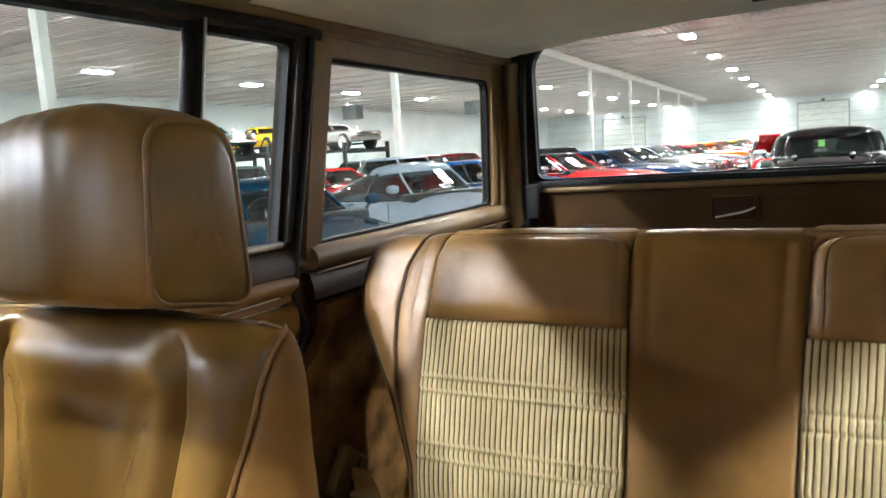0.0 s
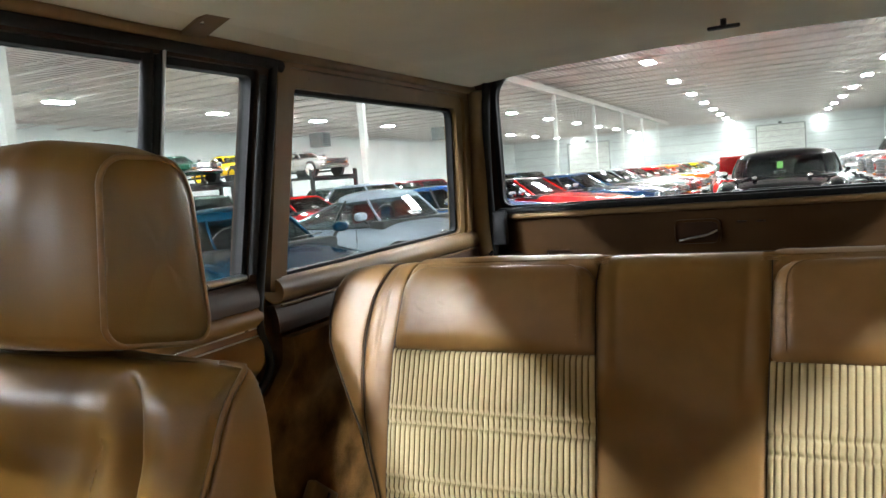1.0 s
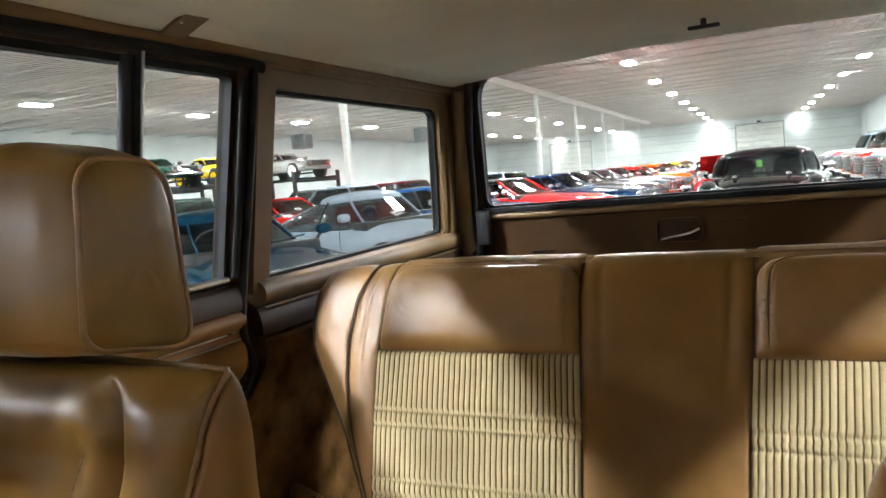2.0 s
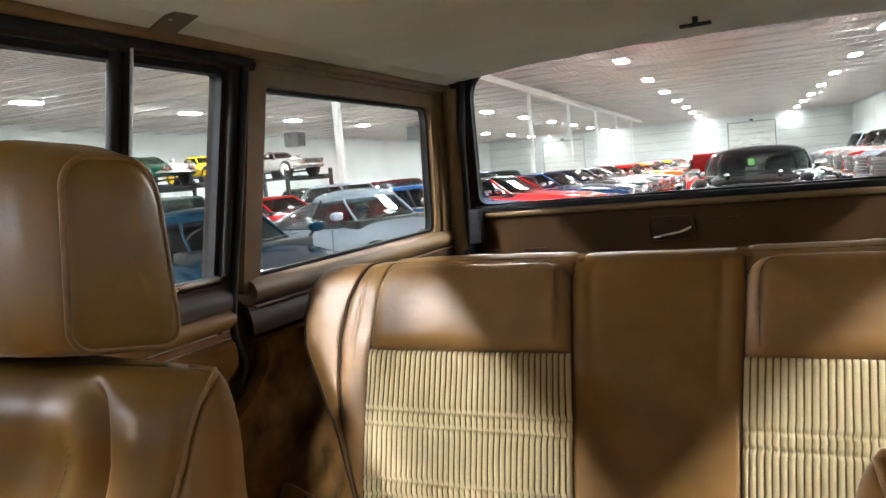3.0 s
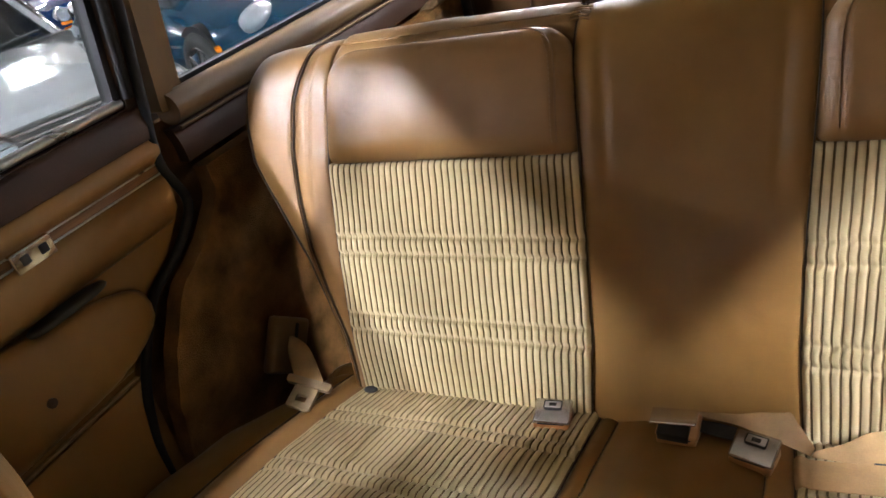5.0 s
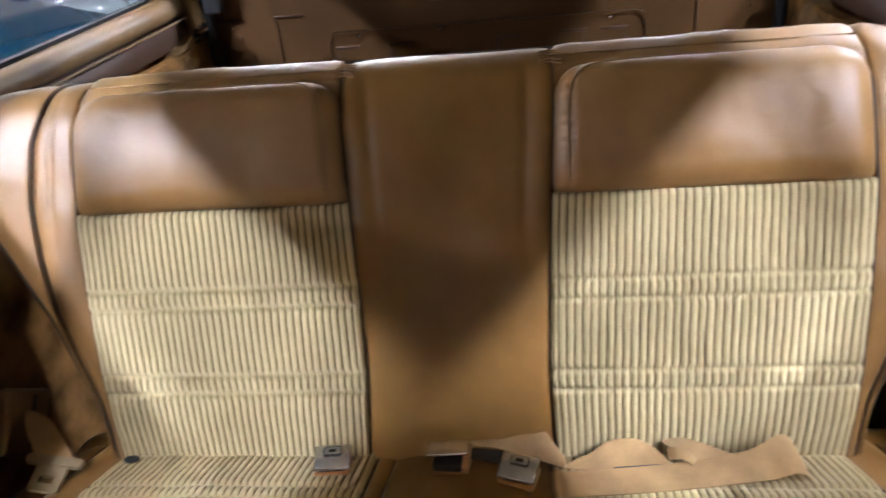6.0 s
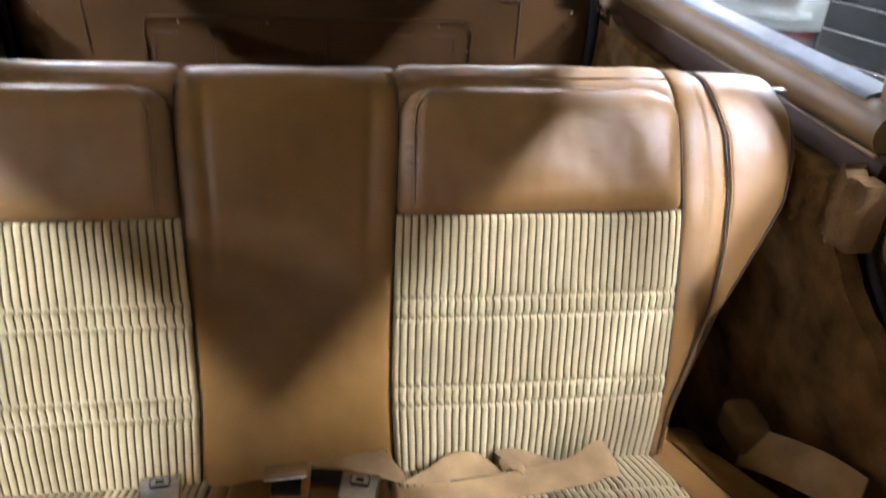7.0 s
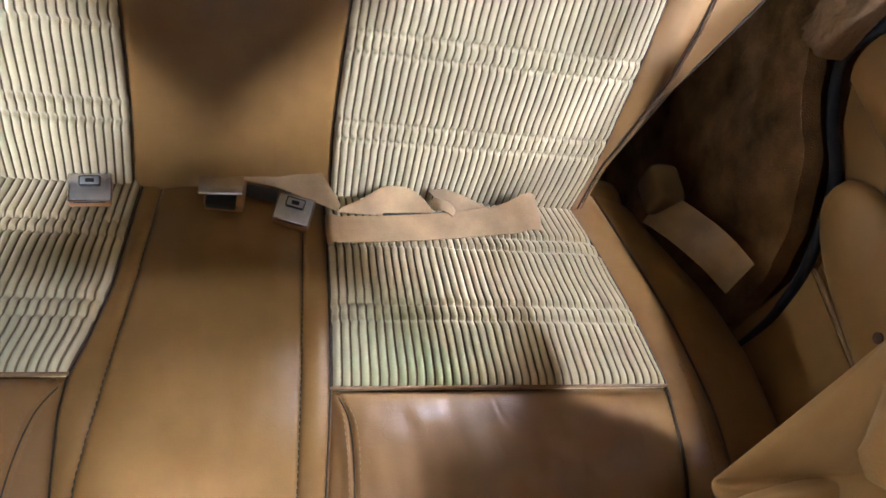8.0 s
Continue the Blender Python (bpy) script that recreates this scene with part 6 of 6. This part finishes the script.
            part("indicator", boxed((-0.22, yl + g_ * 0.19 - 0.09, zl - 0.06), (0.0, yl + g_ * 0.19 + 0.09, zl + 0.05), 0.03), AMBER, c, "amber indicator")
        elif nose_kind != "wide":
            for k in ((0, 0.20) if nose_kind == "twin" else (0,)):
                m = Matrix.Translation((-0.10, yl - g_ * k, zl)) @ Matrix.Rotation(radians(90), 4, "Y")
                hl = part("headlight", lathe([(0.0, 0.0), (0.10, 0.0), (0.105, 0.10), (0.095, 0.115), (0.088, 0.11), (0.05, 0.125), (0.0, 0.13)], 18, m=m), CLEAR_LENS, c, "round headlight")
                part("headlight_ring", lathe([(0.088, 0.10), (0.088, 0.13), (0.108, 0.13), (0.112, 0.10)], 18, m=m), CHROME, hl)
            part("indicator", boxed((-0.06, yl - 0.07, 0.53), (0.055, yl + 0.07, 0.57), 0.01), AMBER, c)
    if nose_kind in ("round", "twin", "grille", "wide"):
        gz0, gz1 = 0.54, zl + 0.09
        gw = 1.6 if nose_kind == "wide" else 1.0
        part("grille", boxed((-0.10, -hw * 0.52 * gw, gz0), (0.012, hw * 0.52 * gw, gz1), 0.02), BLACK, c, "dark front grille")
        n = 3 if nose_kind == "wide" else 6
        for k in range(n):
            zz = gz0 + (gz1 - gz0) * (k + 0.5) / n
            part("grille_bar", tube([(0.02, -hw * 0.5 * gw, zz), (0.024, 0, zz), (0.02, hw * 0.5 * gw, zz)], 0.008, 6), CHROME, c)
    elif nose_kind == "flat":
        for zz in (0.395, 0.345):
            curve = [(-0.20, -hw * 0.86, zz), (0.0, -hw * 0.72, zz), (0.095, -hw * 0.35, zz), (0.105, 0, zz), (0.095, hw * 0.35, zz), (0.0, hw * 0.72, zz), (-0.20, hw * 0.86, zz)]
            part("air_slot", tube(smooth_line(curve, 4), 0.013, 6), BLACK, c)
        part("lower_skirt", boxed((-0.30, -hw * 0.80, 0.24), (0.03, hw * 0.80, 0.42), 0.05, 3), body, c)
        part("plate_bracket", boxed((0.09, -0.17, 0.475), (0.125, 0.17, 0.50), 0.006), BLACK, c)
        for yy in (-0.12, 0.12):
            part("plate_bracket", boxed((0.09, yy - 0.02, 0.43), (0.125, yy + 0.02, 0.54), 0.006), BLACK, c)
        part("bonnet_slot", boxed((-0.03, -hw * 0.4, 0.575), (0.045, hw * 0.4, 0.60), 0.006), BLACK, c)
    else:
        part("intake", blob((-0.02, 0, 0.36), (0.06, hw * 0.5, 0.055), 3, 10), BLACK, c, "dark air intake")
    for g_ in (-1, 1):
        yy = g_ * (wb + 0.06)
        mir = part("mirror", blob((-(f0 + 0.06) * L, yy + g_ * 0.06, zs + 0.07), (0.055, 0.10, 0.06), 2.6, 10), body if bumper != "chrome" or nose_kind == "oval" else CHROME, c, "door mirror")
        part("mirror_foot", tube([(-(f0 + 0.06) * L, yy - g_ * 0.04, zs - 0.03), (-(f0 + 0.06) * L, yy + g_ * 0.03, zs + 0.04)], 0.02, 6), BLACK, mir)
        part("sill", boxed((-0.76 * L, g_ * (W / 2 - 0.06) - 0.02, low - 0.01), (-0.24 * L, g_ * (W / 2 - 0.06) + 0.02, low + 0.07), 0.01), BLACK, c)
        part("door_gap", tube([(-(f1 - 0.04) * L - 0.05, g_ * (W / 2 + 0.0), low + 0.25), (-(f1 - 0.04) * L - 0.05, g_ * (W / 2 - 0.012), zs - 0.12)], 0.006, 5), BLACK, c)
        part("side_trim", tube([(-0.27 * L, g_ * (W / 2 + 0.001), 0.52), (-0.7 * L, g_ * (W / 2 + 0.001), 0.52)], 0.012, 6), CHROME if bumper == "chrome" else BLACK, c)
    if stripe:
        part("bonnet_stripe", grid(lambda u, v: Vector((-(0.04 + (f0 - 0.06) * v) * L, -0.10 + 0.20 * u, top(-(0.04 + (f0 - 0.06) * v) * L) + 0.006 - 0.02 * abs(2 * u - 1) ** 2)), 6, 12, (0, 0, -0.02)), paint_of(stripe), c)
    if style == "fifties":
        for g_ in (-1, 1):
            part("bonnet_ornament", blob((-0.75, g_ * 0.38, top(-0.75) + 0.02), (0.20, 0.045, 0.035), 2.2, 10), CHROME, c, "chrome bonnet ornament")
            part("fender", blob((-0.55, g_ * (W / 2 - 0.20), 0.86), (0.62, 0.17, 0.17), 2.4, 14), body, c, "rounded front wing")
        part("windscreen_tag", boxed((-(f0 + 0.03) * L - 0.01, -0.10, zs + 0.12), (-(f0 + 0.03) * L, -0.01, zs + 0.23)), seat_mat((0.25, 0.6, 0.15)), c, "green windscreen tag")
    if style == "truck":
        part("roof_rack", tube([(-0.45 * L, -0.6, H + 0.07), (-0.9 * L, -0.6, H + 0.07), (-0.9 * L, 0.6, H + 0.07), (-0.45 * L, 0.6, H + 0.07)], 0.02, 6, closed=True), CHROME, c)
        for xx, yy in [(-0.45, -0.6), (-0.45, 0.6), (-0.9, -0.6), (-0.9, 0.6)]:
            part("rack_foot", tube([(xx * L, yy, H - 0.02), (xx * L, yy, H + 0.07)], 0.018, 6), CHROME, c)
    if open_hood:
        m = Matrix.Translation((-0.30 * L, 0, top(-0.3 * L))) @ Matrix.Rotation(radians(-26), 4, "Y")
        bm = boxed((0.0, -W * 0.36, -0.015), (0.24 * L, W * 0.36, 0.015), 0.012)
        bmesh.ops.transform(bm, matrix=m, verts=bm.verts)
        part("raised_bonnet", bm, body, c, "raised bonnet")
        bm = boxed((-0.27 * L, -W * 0.33, 0.8), (-0.05 * L, W * 0.33, top(-0.2 * L) + 0.02), 0.03)
        part("engine_bay", bm, STEEL, c, "open engine bay")
    return c


RED, ORANGE, BLUE, NAVY, WHITE, SILVER = (0.48, 0.012, 0.012), (0.70, 0.11, 0.01), (0.012, 0.035, 0.09), (0.012, 0.03, 0.09), (0.31, 0.31, 0.30), (0.34, 0.39, 0.46)
INK, MAROON, GREEN, YELLOW, GREY, TEAL = (0.006, 0.006, 0.007), (0.16, 0.008, 0.012), (0.01, 0.05, 0.03), (0.8, 0.5, 0.01), (0.16, 0.17, 0.18), (0.002, 0.029, 0.058)

# the row beside the wagon, noses towards the aisle
make_car("teal blue coupe with oval headlights beside the wagon", "car", "sports", TEAL, (-3.2, 4.16), -20, fine=2, nose_kind="oval", bumper="body")
make_car("silver sports coupe with red seats and a card in the windscreen", "car", "fastback", SILVER, (-3.30, 7.46), -19, trim=(0.35, 0.02, 0.02), fine=2, nose_kind="oval", bumper="body")
make_car("bright blue low coupe in the row", "car", "coupe", (0.02, 0.09, 0.27), (-3.2, 10.8), -15, nose_kind="twin")
make_car("red muscle coupe with dark glass in the row", "car", "coupe", RED, (-2.9, 13.8), -14, nose_kind="twin", fine=2, roof_colour=INK)
make_car("blue coupe with a white bonnet stripe in the row", "car", "coupe", BLUE, (-2.6, 16.9), -12, nose_kind="twin", stripe=(0.25, 0.25, 0.27), fine=2)
row = [(INK, "coupe", "black coupe in the row of parked cars"), (GREY, "coupe", "dark grey coupe in the row of parked cars"), (MAROON, "coupe", "maroon coupe in the row of parked cars"),
       (RED, "sports", "red coupe in the row of parked cars"), (ORANGE, "coupe", "orange coupe in the row of parked cars"), (ORANGE, "sports", "orange sports car in the row of parked cars"),
       (RED, "coupe", "red coupe in the row of parked cars"), (GREEN, "coupe", "dark green coupe in the row of parked cars"), (YELLOW, "sports", "yellow sports car far down the row"),
       (WHITE, "coupe", "white coupe far down the row"), (ORANGE, "coupe", "orange coupe far down the row"), (BLUE, "coupe", "blue coupe far down the row")]
for i, (col, sty, lab) in enumerate(row):
    make_car(lab, "car", sty, col, (-2.7 - 0.02 * i, 19.6 + 2.75 * i), -12, nose_kind="twin" if sty == "coupe" else "round")
make_car("silver grey coupe parked beside the wagon", "car", "coupe", (0.20, 0.21, 0.22), (-3.3, 1.55), -20, nose_kind="twin", fine=2)

# second and third rows behind them
back = [(-9.6, 3.6, WHITE, "sedan", "white sedan in the second row"), (-9.2, 6.9, NAVY, "coupe", "dark blue coupe in the second row"), (-9.4, 10.2, (0.1, 0.14, 0.12), "sedan", "grey green sedan in the second row"),
        (-8.9, 13.4, RED, "coupe", "red coupe in the second row"), (-8.8, 16.6, SILVER, "sedan", "pale blue sedan in the second row"), (-8.7, 19.8, MAROON, "sedan", "maroon sedan in the second row"),
        (-8.6, 23.2, NAVY, "coupe", "navy coupe in the second row"), (-8.6, 26.6, BLUE, "sedan", "blue sedan in the second row"), (-8.6, 30, INK, "sedan", "black sedan in the second row"),
        (-15.4, 8.6, RED, "coupe", "red coupe in the third row"), (-15.2, 12.2, INK, "sedan", "black sedan in the third row"), (-15.2, 16, WHITE, "coupe", "white coupe in the third row"),
        (-15.2, 20, RED, "coupe", "red convertible in the third row"), (-15.2, 24, GREY, "sedan", "grey sedan in the third row"), (-15.2, 28, RED, "sedan", "red sedan in the third row")]
for x, y, col, sty, lab in back:
    make_car(lab, "car", sty, col, (x, y), -12, nose_kind="twin" if sty == "coupe" else "round")

# aisle and the row on the other side
make_car("black fifties sedan facing along the aisle", "car", "fifties", INK, (-0.04, 10.3), -91, fine=2, nose_kind="grille", whitewall=True, trim=(0.03, 0.05, 0.05))
make_car("red coupe with its bonnet raised in the aisle", "car", "coupe", RED, (-1.02, 20.0), -84, nose_kind="twin", open_hood=True)
make_car("white sports car with amber indicators beside the wagon", "car", "sports", WHITE, (3.0, 5.0), 200, fine=2, nose_kind="flat", bumper="body")
make_car("black sedan with a broad chrome grille beside the wagon", "car", "sedan", INK, (2.72, 2.0), 198, fine=2, nose_kind="wide")
make_car("red low coupe in the far side row", "car", "coupe", RED, (3.2, 8.3), 196, nose_kind="twin")
make_car("red and white coupe in the far side row", "car", "coupe", RED, (3.3, 11.6), 194, nose_kind="twin")
side = [((0.10, 0.105, 0.11), "truck", "dark grey four-wheel-drive wagon with chrome bumper"), (INK, "truck", "black four-wheel-drive wagon with chrome bumper"), (SILVER, "truck", "silver four-wheel-drive wagon with roof rack"),
        (RED, "truck", "red and white four-wheel-drive wagon"), (GREY, "truck", "dark grey four-wheel-drive wagon with chrome bumper"), (WHITE, "truck", "white four-wheel-drive wagon far along the aisle"), (RED, "truck", "red pickup far along the aisle"),
        (WHITE, "sedan", "white sedan far along the aisle"), (SILVER, "truck", "silver four-wheel-drive wagon far along the aisle")]
for i, (col, sty, lab) in enumerate(side):
    make_car(lab, "car", sty, col, (2.5 - 0.02 * i, 14.6 + 3.1 * i), 192, nose_kind="grille", roof_colour=WHITE if i in (3, 6) else None)


# two-level parking lifts with cars on top
def lift(x, y, heading, label):
    l = thing("car_lift", label, "car lift", "parking lifts", at=Matrix.Translation((x, y, FLOOR_Z)) @ Matrix.Rotation(radians(heading), 4, "Z"))
    for px in (0.1, -4.3):
        for py in (-1.25, 1.25):
            part("post", boxed((px - 0.07, py - 0.07, 0), (px + 0.07, py + 0.07, 2.3), 0.01), BLACK, l)
            part("foot", boxed((px - 0.16, py - 0.16, 0), (px + 0.16, py + 0.16, 0.02)), BLACK, l)
        part("cross_beam", boxed((px - 0.06, -1.2, 1.85), (px + 0.06, 1.2, 1.97), 0.01), BLACK, l)
    for py in (-0.75, 0.75):
        part("runway", boxed((-4.7, py - 0.25, 1.97), (0.5, py + 0.25, 2.05), 0.01), BLACK, l)
    return l


for x, y, col, sty, lab, extra in [(-18.9, 18.6, GREEN, "roadster", "dark green roadster raised on a parking lift", {}), (-18.9, 21.6, YELLOW, "roadster", "yellow roadster with yellow wheels on a parking lift", dict(hub_colour=YELLOW)),
                                   (-17.2, 24.4, WHITE, "roadster", "white sports car raised on a parking lift", dict(whitewall=True))]:
    lift(x - 0.3, y, -12, "black four-post parking lift holding a car")
    make_car(lab, "car", sty, col, (x, y), -12, z=FLOOR_Z + 2.05, nose_kind="round", card=False, **extra)


def heater(x, y, z):
    h = thing("unit_heater", "grey box heater hung under the hall ceiling", "heater", "hall heaters")
    m = Matrix.Translation(ware(x, y, z))
    bm = boxed((-0.5, -0.45, -0.45), (0.5, 0.45, 0.45), 0.03)
    bmesh.ops.transform(bm, matrix=m, verts=bm.verts)
    part("case", bm, seat_mat((0.2, 0.21, 0.21)), h)
    for k in range(6):
        bm = boxed((0.5, -0.38, -0.36 + 0.12 * k), (0.53, 0.38, -0.30 + 0.12 * k), 0.005)
        bmesh.ops.transform(bm, matrix=m, verts=bm.verts)
        part("louvre", bm, BLACK, h)
    for s in (-0.35, 0.35):
        part("hanger", tube([m @ Vector((s, 0, 0.44)), m @ Vector((s, 0, CEIL_Z + 0.40 - z))], 0.015, 6), STEEL, h)


heater(-26.0, 37.5, 4.75)
heater(-21.5, 46.0, 4.9)
